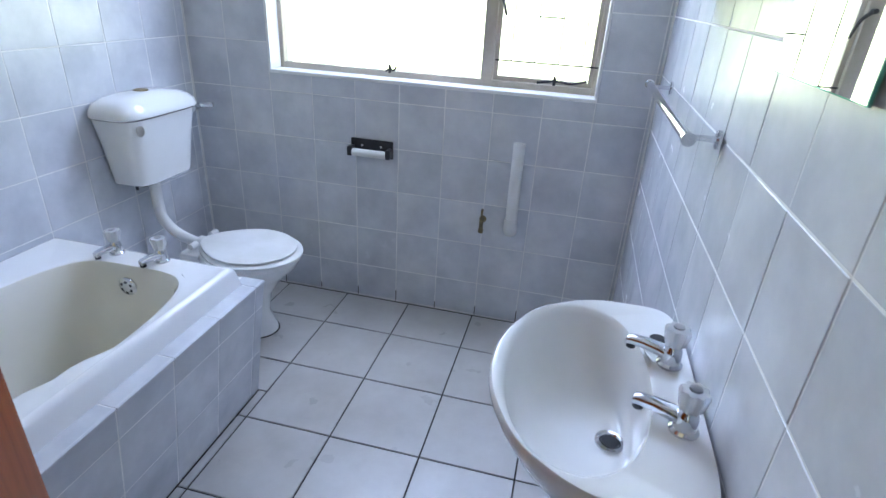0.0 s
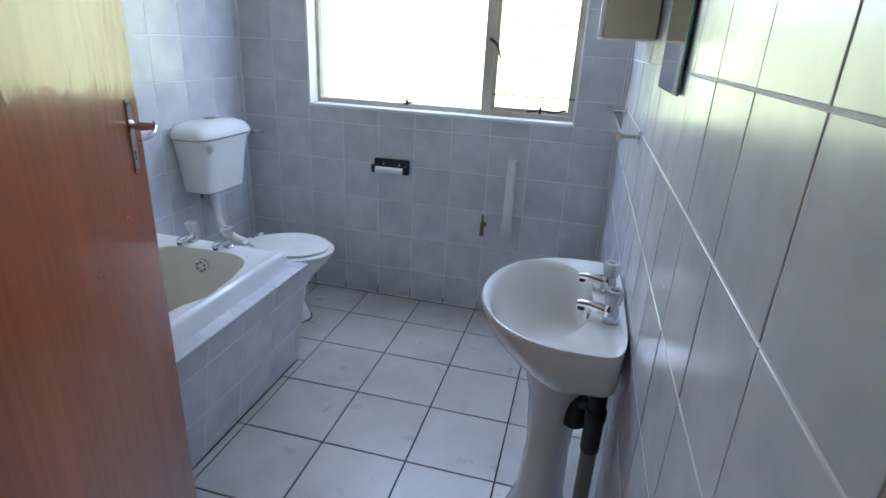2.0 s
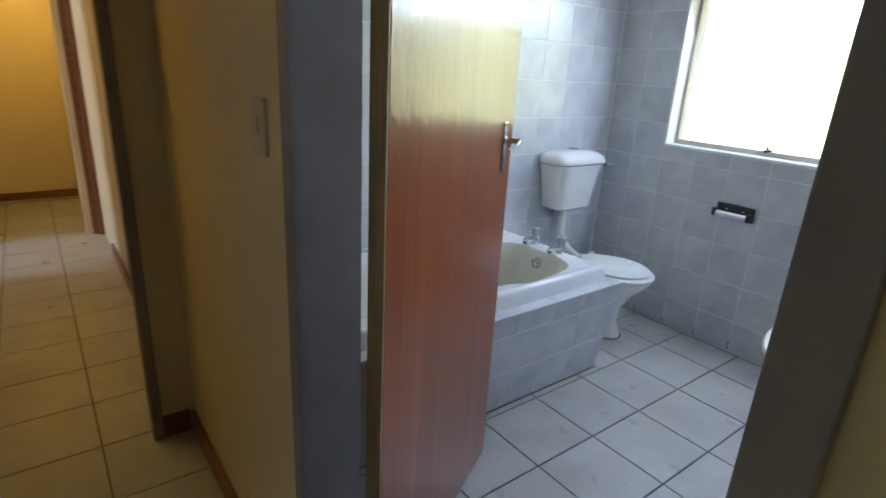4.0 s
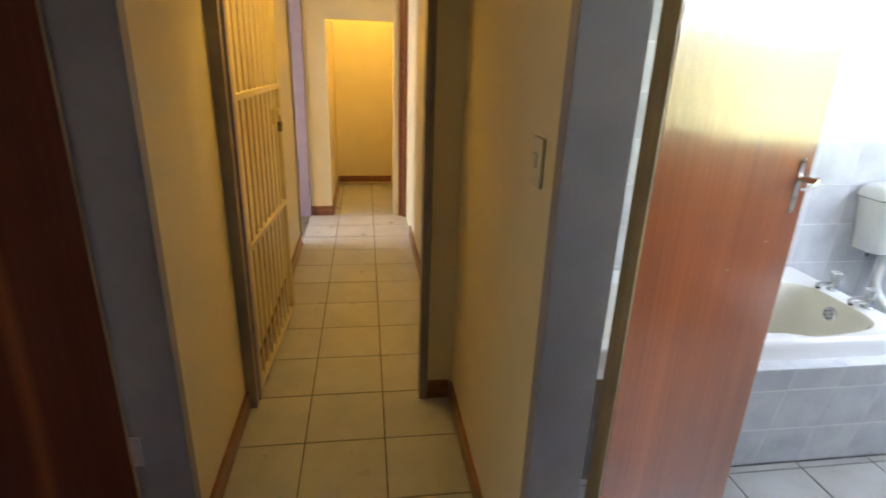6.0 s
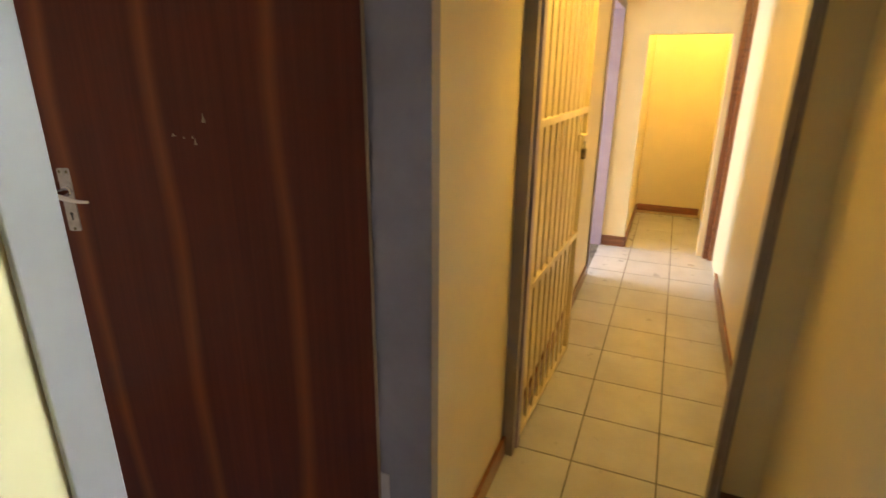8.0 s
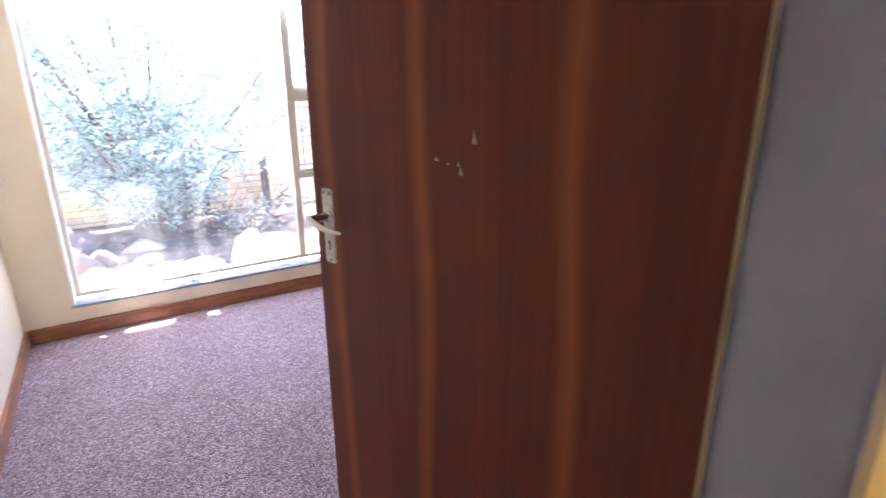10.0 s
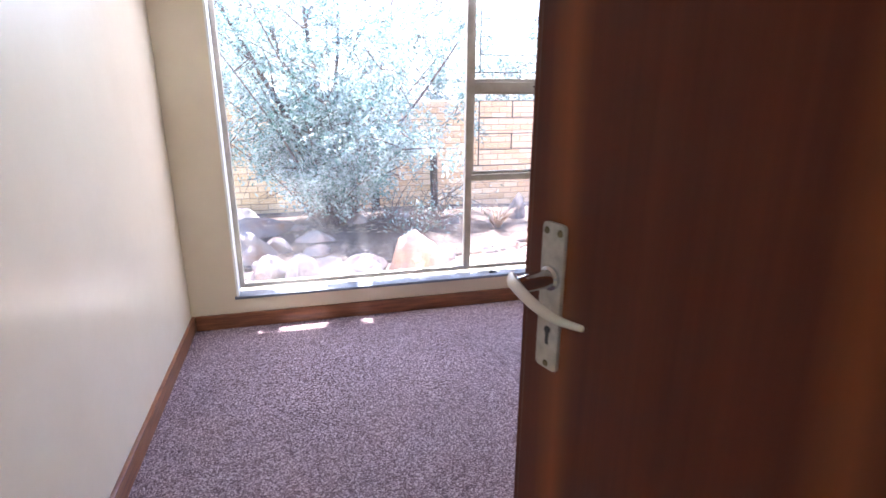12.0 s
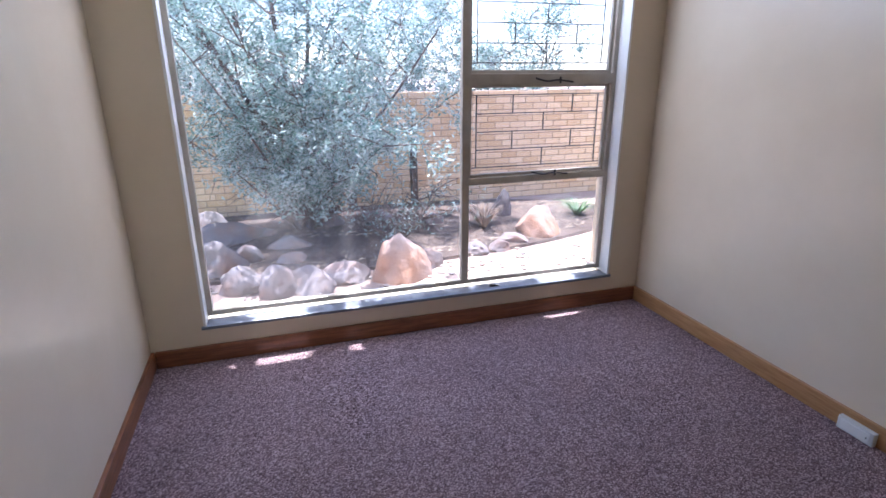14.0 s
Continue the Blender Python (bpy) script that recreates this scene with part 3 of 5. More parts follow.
# ---------------------------------------------------------------- windows
def steel_window(name, x0, x1, z0, z1, y, posts, rails, sashes, label, out):
    """Steel frame at y; posts and rails as (place, from, to); sashes as (x0, x1, z0, z1); out: +1 or -1, the way outdoors."""
    cx = (x0 + x1) / 2
    t = thing(name, (cx, y, z0), label, "window", kind="structure")

    def add(nm, spec, material=WINDOW_PAINT, bevel=0.003, parent=None):
        bm = boxes(spec, bevel=bevel)
        bmesh.ops.translate(bm, vec=(-cx, -y, -z0), verts=bm.verts)
        return part(nm, bm, material, parent or t)

    for spec in ((x0, x0 + 0.028, y - 0.018, y + 0.018, z0, z1), (x1 - 0.028, x1, y - 0.018, y + 0.018, z0, z1),
                 (x0 + 0.028, x1 - 0.028, y - 0.018, y + 0.018, z0, z0 + 0.028), (x0 + 0.028, x1 - 0.028, y - 0.018, y + 0.018, z1 - 0.028, z1)):
        add("window_frame", spec)
    for px, za, zb, w in posts:
        add("mullion", (px - w / 2, px + w / 2, y - 0.02, y + 0.02, za, zb))
    for pz, xa, xb, w in rails:
        add("transom", (xa, xb, y - 0.019, y + 0.019, pz - w / 2, pz + w / 2))
    for xa, xb, za, zb in sashes:
        for spec in ((xa, xa + 0.018, za, zb), (xb - 0.018, xb, za, zb), (xa + 0.018, xb - 0.018, za, za + 0.018), (xa + 0.018, xb - 0.018, zb - 0.018, zb)):
            add("sash", (spec[0], spec[1], y + out * 0.002, y + out * 0.026, spec[2], spec[3]), bevel=0.002)
    return t, add


def pane(add, x0, x1, y, z0, z1):
    ob = add("pane", (x0, x1, y - 0.0015, y + 0.0015, z0, z1), GLASS, 0.0)
    ob.visible_shadow = False


def brick_bars(parent, origin, xs, zs, y, upright=False, cut=(0.31, 0.73, 0.52)):
    """Thin burglar bars in a brick pattern: long bars one way, short staggered ones the other."""
    ox, oy, oz = origin

    def bar(xa, xb, za, zb, r, metal):
        part("bar", boxes((min(xa, xb) - ox - r, max(xa, xb) - ox + r, y - oy - r, y - oy + r, za - oz - r, zb - oz + r)), metal, parent)

    if upright:
        for x in xs:
            bar(x, x, zs[0], zs[-1], 0.0024, IRON)
        bar(xs[0] - 0.062, xs[-1] + 0.062, zs[0], zs[0], 0.003, IRON)
        for k, z in enumerate(zs[1:-1]):
            for i, (xa, xb) in enumerate(zip(xs, xs[1:])):
                if i % 2 != k % 2:
                    bar(xa, xb, z, z, 0.0028, IRON)
        return
    for z in zs:
        over = 0.04 if z in (zs[0], zs[-1]) else 0.0
        low, high = min(xs), max(xs)
        bar(low - over, high + over, z, z, 0.003, IRON)
    for x in xs:
        bar(x, x, zs[0], zs[-1], 0.003, IRON)
    w = xs[-1] - xs[0]
    for i, (za, zb) in enumerate(zip(zs, zs[1:])):
        for f in ((cut[2],) if i % 2 == 0 else (cut[0], cut[1])):
            x = xs[0] + (w * (f - 0.08) / 0.87)
            bar(x, x, za, zb, 0.003, IRON)


def stay(parent, origin, x, y, z, length, way=1):
    """A casement stay: bent flat bar on a pin, with a knob."""
    ox, oy, oz = origin
    bm = tube(bent([(x - ox, y - oy, z - oz), (x + length * 0.4 - ox, y - oy, z + 0.012 - oz), (x + length * 0.7 - ox, y - oy, z + 0.006 - oz), (x + length - ox, y - oy, z + 0.022 - oz)]), 0.005, 8)
    s = part("window_stay", bm, IRON, parent, "dark worn metal window stay", True)
    part("pin", lathe([(0.006, -0.006), (0.008, 0.012), (0.005, 0.03)], 10, (x + length * 0.35 - ox, y - oy, z - oz)), IRON, s)


# bathroom window: fixed pane and a barred side sash
YB = -0.135
wx0, wx1, wz0, wz1 = BW
window_1, add1 = steel_window("window_1", wx0, wx1, wz0 + 0.012, wz1, YB, [(-0.685, wz0 + 0.03, wz1 - 0.02, 0.05)], [], [(-0.66, -0.248, wz0 + 0.04, wz1 - 0.028)], "beige steel bathroom window with one barred sash", 1)
pane(add1, wx0 + 0.028, -0.71, YB, wz0 + 0.04, wz1 - 0.028)
pane(add1, -0.642, -0.266, YB + 0.014, wz0 + 0.058, wz1 - 0.046)
org1 = ((wx0 + wx1) / 2, YB, wz0 + 0.012)
brick_bars(window_1, org1, (-0.587, -0.490, -0.394, -0.300), (1.198, 1.372, 1.537, 1.702, 1.867, wz1 - 0.05), YB - 0.022, True)
stay(window_1, org1, -0.47, YB - 0.035, wz0 + 0.048, 0.2)
stay(window_1, org1, -1.13, YB - 0.03, wz0 + 0.038, 0.05)
hm = lathe([(0.009, 0), (0.009, -0.03)], 10, (-0.675 - org1[0], -0.02, 1.46 - org1[2]), "y")
tube(bent([(-0.675 - org1[0], -0.035, 1.46 - org1[2]), (-0.64 - org1[0], -0.045, 1.43 - org1[2]), (-0.62 - org1[0], -0.05, 1.37 - org1[2])]), 0.008, 8, hm, 0.6)
part("window_handle", hm, IRON, window_1, "dark metal window catch", True)
structure("window_sill_bath", boxes((wx0, wx1, BY1 - 0.004, YB - 0.018, wz0 - 0.001, wz0 + 0.014), (wx0 - 0.001, wx0 + 0.010, BY1 - 0.004, YB - 0.018, wz0 + 0.014, wz1), (wx1 - 0.010, wx1 + 0.001, BY1 - 0.004, YB - 0.018, wz0 + 0.014, wz1), bevel=0.003), WHITE_PAINT, "white painted plaster window reveal", "window sill")

# bedroom window: tall fixed pane, two barred top-hung sashes, low fixed pane
YS = -7.53
sx0, sx1, sz0, sz1 = SW
MX = -1.705
window_2, add2 = steel_window("window_2", sx0 + 0.012, sx1 - 0.012, sz0 + 0.03, sz1, YS,
                              [(MX, sz0 + 0.05, sz1 - 0.02, 0.045)], [(1.415, sx0 + 0.035, MX - 0.02, 0.058), (0.845, sx0 + 0.035, MX - 0.02, 0.042)],
                              [(sx0 + 0.04, MX - 0.022, 0.866, 1.386), (sx0 + 0.04, MX - 0.022, 1.444, sz1 - 0.028)], "tall beige steel bedroom window with barred sashes", -1)
pane(add2, MX + 0.022, sx1 - 0.04, YS, sz0 + 0.058, sz1 - 0.028)
pane(add2, sx0 + 0.04, MX - 0.022, YS, sz0 + 0.058, 0.824)
pane(add2, sx0 + 0.058, MX - 0.04, YS - 0.014, 0.884, 1.368)
pane(add2, sx0 + 0.058, MX - 0.04, YS - 0.014, 1.462, sz1 - 0.046)
org2 = ((sx0 + sx1) / 2, YS, sz0 + 0.03)
bx = (sx0 + 0.085, MX - 0.085)
brick_bars(window_2, org2, bx, (0.915, 1.018, 1.121, 1.224, 1.327), YS - 0.045, cut=(0.27, 0.70, 0.48))
brick_bars(window_2, org2, bx, (1.500, 1.605, 1.710, 1.815, 1.92, 2.02), YS - 0.045, cut=(0.27, 0.70, 0.48))
stay(window_2, org2, -2.36, YS + 0.03, 1.385 + 0.01, 0.24)
stay(window_2, org2, -2.36, YS + 0.03, 0.862, 0.24)
SILL = mat("slate_sill", (0.2, 0.22, 0.26), 0.22)
mottled(SILL, (0.15, 0.17, 0.21), (0.23, 0.25, 0.29), 8.0)
structure("window_sill_bedroom", boxes((sx0 - 0.012, sx1 + 0.012, RY0 + 0.012, YS + 0.016, sz0 - 0.004, sz0 + 0.014), bevel=0.003), SILL, "grey slate window sill", "window sill")
structure("window_reveal_bedroom", boxes((sx0 - 0.001, sx0 + 0.012, YS - 0.018, RY0 + 0.003, sz0 + 0.014, sz1), (sx1 - 0.012, sx1 + 0.001, YS - 0.018, RY0 + 0.003, sz0 + 0.014, sz1)), WHITE_PAINT, "white painted window reveal", "window reveal")
wedge = bmesh.new()
loft([[(-0.03, -0.012, 0), (0.03, -0.012, 0), (0.03, 0.012, 0), (-0.03, 0.012, 0)], [(-0.025, -0.008, 0.004), (0.018, -0.008, 0.016), (0.018, 0.008, 0.016), (-0.025, 0.008, 0.004)]], True, True, wedge)
catch = part("window_wedge", wedge, BLACK)
catch.location = (-1.88, -7.462, sz0 + 0.0135)
tagged(catch, "small dark metal catch lying on the sill", "catch")

# ---------------------------------------------------------------- skirtings
def skirt(name, specs, material, label):
    structure(name, boxes(*specs, bevel=0.003), material, label, "skirting")


SH = 0.092
skirt("baseboard_bed_south", [(RX0 + 0.02, RX1 - 0.02, RY0, RY0 + 0.018, 0.0, SH)], SKIRT, "dark varnished timber skirting")
skirt("baseboard_bed_east", [(RX1 - 0.018, RX1, RY0, RY1, 0.0, SH)], SKIRT, "dark varnished timber skirting")
skirt("baseboard_bed_west", [(RX0, RX0 + 0.018, RY0, RY1, 0.0, SH)], SKIRT_PALE, "golden varnished timber skirting")
skirt("baseboard_hall_south", [(-4.06, -2.03, CY0, CY0 + 0.016, 0, SH), (-1.90, RD0 - 0.036, CY0, CY0 + 0.016, 0, SH), (RD1 + 0.036, EX, CY0, CY0 + 0.016, 0, SH)], SKIRT, "reddish brown timber skirting")
skirt("baseboard_hall_north", [(-4.3, -2.03, CY1 - 0.016, CY1, 0, SH), (-1.899, BD0 - 0.036, CY1 - 0.016, CY1, 0, SH)], SKIRT, "reddish brown timber skirting")
skirt("baseboard_pier", [(-1.915, -1.899, -3.0, CY1 - 0.016, 0, SH)], SKIRT, "dark brown timber skirting on the pier")
skirt("baseboard_nib", [(-4.95, -4.934, CY0, -3.59, 0, SH), (-6.27, -4.95, -3.59, -3.574, 0, SH)], SKIRT, "dark brown timber skirting")
skirt("baseboard_end", [(-6.27, -6.254, -3.574, -2.95, 0.03, SH + 0.01)], SKIRT, "dark brown timber skirting")

# ---------------------------------------------------------------- corridor gate
gate_frame = thing("gate_frame", (-1.96, -3.4, 0), "dark brown-grey steel frame round the security gate", "gate frame", kind="structure")
for nm, spec in (("post", (0.025, 0.065, -0.40, -0.355, 0, 2.08)), ("post", (0.0, 0.065, 0.376, 0.40, 0, 2.08)), ("post", (0.045, 0.072, 0.40, 0.412, 0, 2.08)), ("head_bar", (-0.05, 0.065, -0.40, 0.40, 2.04, 2.08))):
    part(nm, boxes(spec, bevel=0.003), DARK_FRAME, gate_frame)
part("hinge_post", boxes((-0.02, 0.02, -0.375, -0.345, 0.01, 2.04), bevel=0.003), MAUVE_PAINT, gate_frame)
gate = thing("security_gate", (-1.998, -3.762, 0.03), "cream painted steel security gate, folded open along the wall", "security gate", 176.8)
GW = 0.85
for nm, spec in (("stile", (0, 0.028, -0.012, 0.012, 0.0, 1.98)), ("stile", (GW - 0.028, GW, -0.012, 0.012, 0.0, 1.98)), ("rail", (0.028, GW - 0.028, -0.012, 0.012, 0.0, 0.026)), ("rail", (0.028, GW - 0.028, -0.012, 0.012, 1.955, 1.98)),
                 ("rail", (0.028, GW - 0.028, -0.012, 0.012, 1.30, 1.328)), ("rail", (0.028, GW - 0.028, -0.012, 0.012, 0.67, 0.698))):
    part(nm, boxes(spec, bevel=0.002), GATE_PAINT, gate)
for i in range(8):
    x = 0.028 + (GW - 0.056) * (i + 1) / 9
    part("bar", boxes((x - 0.008, x + 0.008, -0.004, 0.004, 0.02, 1.96), bevel=0.0015), GATE_PAINT, gate)
part("lock_box", boxes((GW - 0.105, GW - 0.03, -0.02, 0.02, 1.12, 1.20), bevel=0.003), GATE_PAINT, gate)
padlock = part("padlock", boxes((GW - 0.135, GW - 0.1, -0.034, -0.016, 1.09, 1.14), bevel=0.003), BRASS, gate, "small tarnished padlock")
part("shackle", tube(bent([(GW - 0.128, -0.025, 1.14), (GW - 0.126, -0.025, 1.165), (GW - 0.117, -0.025, 1.172), (GW - 0.108, -0.025, 1.165), (GW - 0.106, -0.025, 1.14)]), 0.003, 8), CHROME, padlock)
for hz in (0.35, 1.7):
    part("hinge", lathe([(0.011, hz - 0.05), (0.011, hz + 0.05)], 10, (-0.012, 0, 0)), GATE_PAINT, gate)

CREAM_PLASTIC = mat("yellowed_cream_plastic", (0.72, 0.63, 0.44), 0.4)
mottled(CREAM_PLASTIC, (0.68, 0.59, 0.40), (0.75, 0.66, 0.48), 14.0)
switch = thing("light_switch", (-0.925, CY1 - 0.001, 1.315), "cream plastic light switch plate on the corridor wall", "light switch")
part("plate", boxes((-0.035, 0.035, -0.009, 0, -0.055, 0.055), bevel=0.002), CREAM_PLASTIC, switch)
part("rocker", boxes((-0.012, 0.012, -0.014, -0.008, -0.012, 0.02), bevel=0.001), CREAM_PLASTIC, switch)
part("screw", lathe([(0.003, 0), (0.003, -0.01)], 8, (0, 0, 0.042), "y"), BRUSHED, switch)

for lx, ly in ((-2.20, -3.32), (-5.5, -3.3)):
    lamp = thing("ceiling_lamp", (lx, ly, CEIL), "round opal glass ceiling lamp glowing warm yellow", "ceiling lamp", group="corridor lamps")
    part("base", lathe([(0.09, 0), (0.09, -0.03)], 24), WHITE_PAINT, lamp)
    part("shade", lathe([(0.10, -0.03), (0.125, -0.06), (0.11, -0.10), (0.05, -0.125), (0.005, -0.13)], 24), OPAL, lamp, "glowing opal glass bowl", True)
    bulb = new("lamp_light", bpy.data.lights.new("lamp_light", "POINT"))
    bulb.data.energy, bulb.data.color, bulb.data.shadow_soft_size = LAMP_WATTS, (1.0, 0.66, 0.12), 0.1
    bulb.location = (lx, ly, CEIL - 0.25)

# ---------------------------------------------------------------- bathroom fixtures
def oval(cx, cy, a, b, z, n=40, power=1.0):
    pts = []
    for i in range(n):
        t = 2 * math.pi * i / n
        c, s = math.cos(t), math.sin(t)
        pts.append((cx + a * math.copysign(abs(c) ** power, c), cy + b * math.copysign(abs(s) ** power, s), z))
    return pts


# bath
def ease(f):
    f = min(1.0, max(0.0, f))
    return f * f * (3 - 2 * f)


def bath_hole(z, inset, n=160):
    pts = []
    for i in range(n):
        t = 2 * math.pi * i / n
        c, s = math.cos(t), math.sin(t)
        x = -1.632 + (0.272 - inset) * math.copysign(abs(c) ** 0.42, c)
        y = -1.94 + (0.735 - inset * 1.6) * math.copysign(abs(s) ** 0.5, s)
        if c > 0:
            rest = 0.040 * ease((-1.575 - y) / 0.11) + 0.028 * ease((-1.755 - y) / 0.05)
            x -= rest * ease((y + 2.47) / 0.12) * max(0.0, 1 - inset * 6)
        pts.append((x, y, z))
    return pts


def bath_rim(z, grow, n=160):
    pts = []
    for i in range(n):
        t = 2 * math.pi * i / n
        c, s = math.cos(t), math.sin(t)
        k = max(abs(c), abs(s))
        x, y = c / k, s / k
        pts.append((-1.688 + (0.372 + grow) * x, -1.908 + (0.805 + grow) * y, z))
    return pts


bath = thing("bathtub", (-1.68, -1.93, 0), "white acrylic bathtub with an ivory inside, built into a tiled surround", "bathtub")


def about(bm, x, y, z=0.0):
    bmesh.ops.translate(bm, vec=(-x, -y, -z), verts=bm.verts)
    return bm


rim = loft([bath_rim(0.5035, 0.002), bath_rim(0.545, -0.006), bath_rim(0.562, -0.010), bath_rim(0.572, -0.016), bath_rim(0.576, -0.026), bath_rim(0.575, -0.034), bath_rim(0.573, -0.038), bath_hole(0.574, -0.012), bath_hole(0.570, 0.0)])
part("rim", about(rim, -1.68, -1.93), RIM_WHITE, bath, "white bath rim", True)
bowl = loft([bath_hole(0.570, 0.0), bath_hole(0.55, 0.010), bath_hole(0.42, 0.03), bath_hole(0.25, 0.06), bath_hole(0.17, 0.10), bath_hole(0.145, 0.16)], False, True)
part("bowl", about(bowl, -1.68, -1.93), ACRYLIC, bath, "ivory bath inside", True)
grille = part("overflow", lathe([(0.034, 0.0), (0.034, -0.006), (0.026, -0.010), (0.012, -0.012)], 20, (0.03, 0.700, 0.505), "y"), CHROME, bath, "chrome overflow grille", True)
for i in range(6):
    a = i * math.pi / 3
    part("overflow_hole", lathe([(0.006, -0.0095), (0.006, -0.0115)], 8, (0.03 + 0.018 * math.sin(a), 0.700, 0.505 + 0.018 * math.cos(a)), "y"), BLACK, grille)
part("handgrip", tube(bent([(0.285, 0.085, 0.573), (0.270, 0.06, 0.592), (0.268, -0.12, 0.592), (0.283, -0.145, 0.573)]), 0.008, 8), CHROME, bath, "chrome hand grip on the rim", True)

FOOT_X, LEDGE_X = -1.338, -1.262        # the front leans in towards the floor
body = boxes((BX0, -1.40, -1.10, -1.05, 0, 0.502))
loft([[(-1.40, y, 0), (FOOT_X, y, 0), (LEDGE_X, y, 0.502), (-1.40, y, 0.502)] for y in (BY0, -1.05)], True, True, body)
surround = structure("bath_surround", body, GROUT_WHITE, "grey tiled surround of the bathtub", "bath surround")


def pillar_tap(x, y, z, turn, label, reach=0.075):
    """A chrome pillar tap with a fluted clear knob; the spout points to local -y."""
    t = thing("pillar_tap", (x, y, z), label, "tap", turn)
    body = lathe([(0.025, 0), (0.025, 0.005), (0.020, 0.010), (0.019, 0.030), (0.017, 0.038), (0.012, 0.046)], 20)
    part("body", body, CHROME, t, "", True)
    rings = []
    for f, w, h, zc in ((-0.05, 0.016, 0.012, 0.022), (0.25, 0.0155, 0.0115, 0.026), (0.6, 0.0135, 0.010, 0.027), (0.88, 0.0125, 0.0095, 0.024), (0.98, 0.012, 0.009, 0.021), (1.0, 0.009, 0.006, 0.020)):
        ring = []
        for k in range(16):
            a = 2 * math.pi * k / 16
            ring.append((w * math.copysign(abs(math.cos(a)) ** 0.7, math.cos(a)), -reach * f, zc + h * math.copysign(abs(math.sin(a)) ** 0.7, math.sin(a))))
        rings.append(ring)
    spout = part("spout", loft(rings, True, True), CHROME, t, "", True)
    part("nozzle", lathe([(0.0095, 0.018), (0.0095, 0.006), (0.007, 0.005)], 14, (0, -reach * 0.88, 0)), BLACK, spout, "dark spout mouth")
    knob = bmesh.new()
    rings = []
    for r, h in ((0.012, 0.044), (0.0185, 0.049), (0.0205, 0.060), (0.0235, 0.078), (0.0215, 0.086), (0.014, 0.0875)):
        rings.append([(r * (1 + 0.10 * math.cos(8 * a)) * math.cos(a), r * (1 + 0.10 * math.cos(8 * a)) * math.sin(a), h) for a in [2 * math.pi * i / 48 for i in range(48)]])
    loft(rings, True, True, knob)
    knob_part = part("knob", knob, CLEAR, t, "fluted clear acrylic knob", True)
    part("spindle", lathe([(0.007, 0.045), (0.009, 0.06), (0.006, 0.078)], 12), CHROME, knob_part, "chrome spindle inside the knob", True)
    part("cap", lathe([(0.011, 0.0872), (0.010, 0.0905), (0.004, 0.0915)], 16), GREY_PIPE, knob_part, "dark round cap")
    return t


pillar_tap(-1.752, -1.150, 0.574, -12, "chrome bath tap with a clear fluted knob")
pillar_tap(-1.573, -1.150, 0.574, -16, "chrome bath tap with a clear fluted knob")

# toilet
toilet = thing("toilet", (-1.6, -0.67, 0), "white porcelain toilet pan with a closed plastic seat", "toilet")
pan = loft([oval(-0.02, 0, 0.150, 0.105, 0.0), oval(-0.02, 0, 0.148, 0.103, 0.02), oval(-0.03, 0, 0.125, 0.085, 0.10), oval(-0.02, 0, 0.135, 0.09, 0.2), oval(0.0, 0, 0.175, 0.125, 0.29),
            oval(0.03, 0, 0.212, 0.165, 0.355), oval(0.035, 0, 0.222, 0.178, 0.385), oval(0.035, 0, 0.215, 0.172, 0.40)], True, True)
toilet.scale = (1.0, 1.0, 0.97)
part("floor_seal", loft([oval(-0.02, 0, 0.156, 0.111, 0.0), oval(-0.02, 0, 0.153, 0.108, 0.003)], True, True), GROUT, toilet, "dark sealant ring on the tiles")
part("pan", pan, PORCELAIN, toilet, "", True)
part("shelf", boxes((-0.24, -0.12, -0.11, 0.11, 0.30, 0.40), bevel=0.02), PORCELAIN, toilet, "", True)
def egg(a, b, z, cx=0.04, n=48):
    """A seat outline: round at the front, drawn in towards the hinges at -x."""
    pts = []
    for i in range(n):
        t = 2 * math.pi * i / n
        c, q = math.cos(t), math.sin(t)
        pts.append((cx + a * c, b * q * (1 - 0.30 * max(0.0, -c) ** 1.5), z))
    return pts


seat = loft([egg(0.216, 0.178, 0.402), egg(0.228, 0.188, 0.407), egg(0.228, 0.188, 0.416), egg(0.220, 0.180, 0.422)], True, True)
seat_part = part("seat", seat, PLASTIC, toilet, "white plastic seat", True)
lid = loft([egg(0.205, 0.166, 0.4245, 0.032), egg(0.213, 0.173, 0.428, 0.032), egg(0.212, 0.172, 0.435, 0.032), egg(0.195, 0.157, 0.4405, 0.032), egg(0.13, 0.105, 0.444, 0.032), egg(0.04, 0.03, 0.4455, 0.032)], True, True)
part("lid", lid, PLASTIC, toilet, "white plastic lid", True)
for dy in (-0.07, 0.07):
    part("hinge", lathe([(0.014, dy - 0.02), (0.014, dy + 0.02)], 12, (-0.185, 0, 0.425), "y"), PLASTIC, seat_part)

cist = thing("cistern", (BX0 + 0.003, -0.655, 0.668), "white wall-hung plastic cistern with a domed lid", "cistern")


def rounded(x0, x1, hy, z, n=64):
    """Square against the wall at x0, with broad rounded corners in front."""
    pts = []
    for i in range(n):
        t = 2 * math.pi * i / n
        c, q = math.cos(t), math.sin(t)
        k = 0.58 if c > 0 else 0.18
        pts.append(((x0 + x1) / 2 + (x1 - x0) / 2 * math.copysign(abs(c) ** k, c), hy * math.copysign(abs(q) ** (0.42 if c > 0 else 0.18), q), z))
    return pts


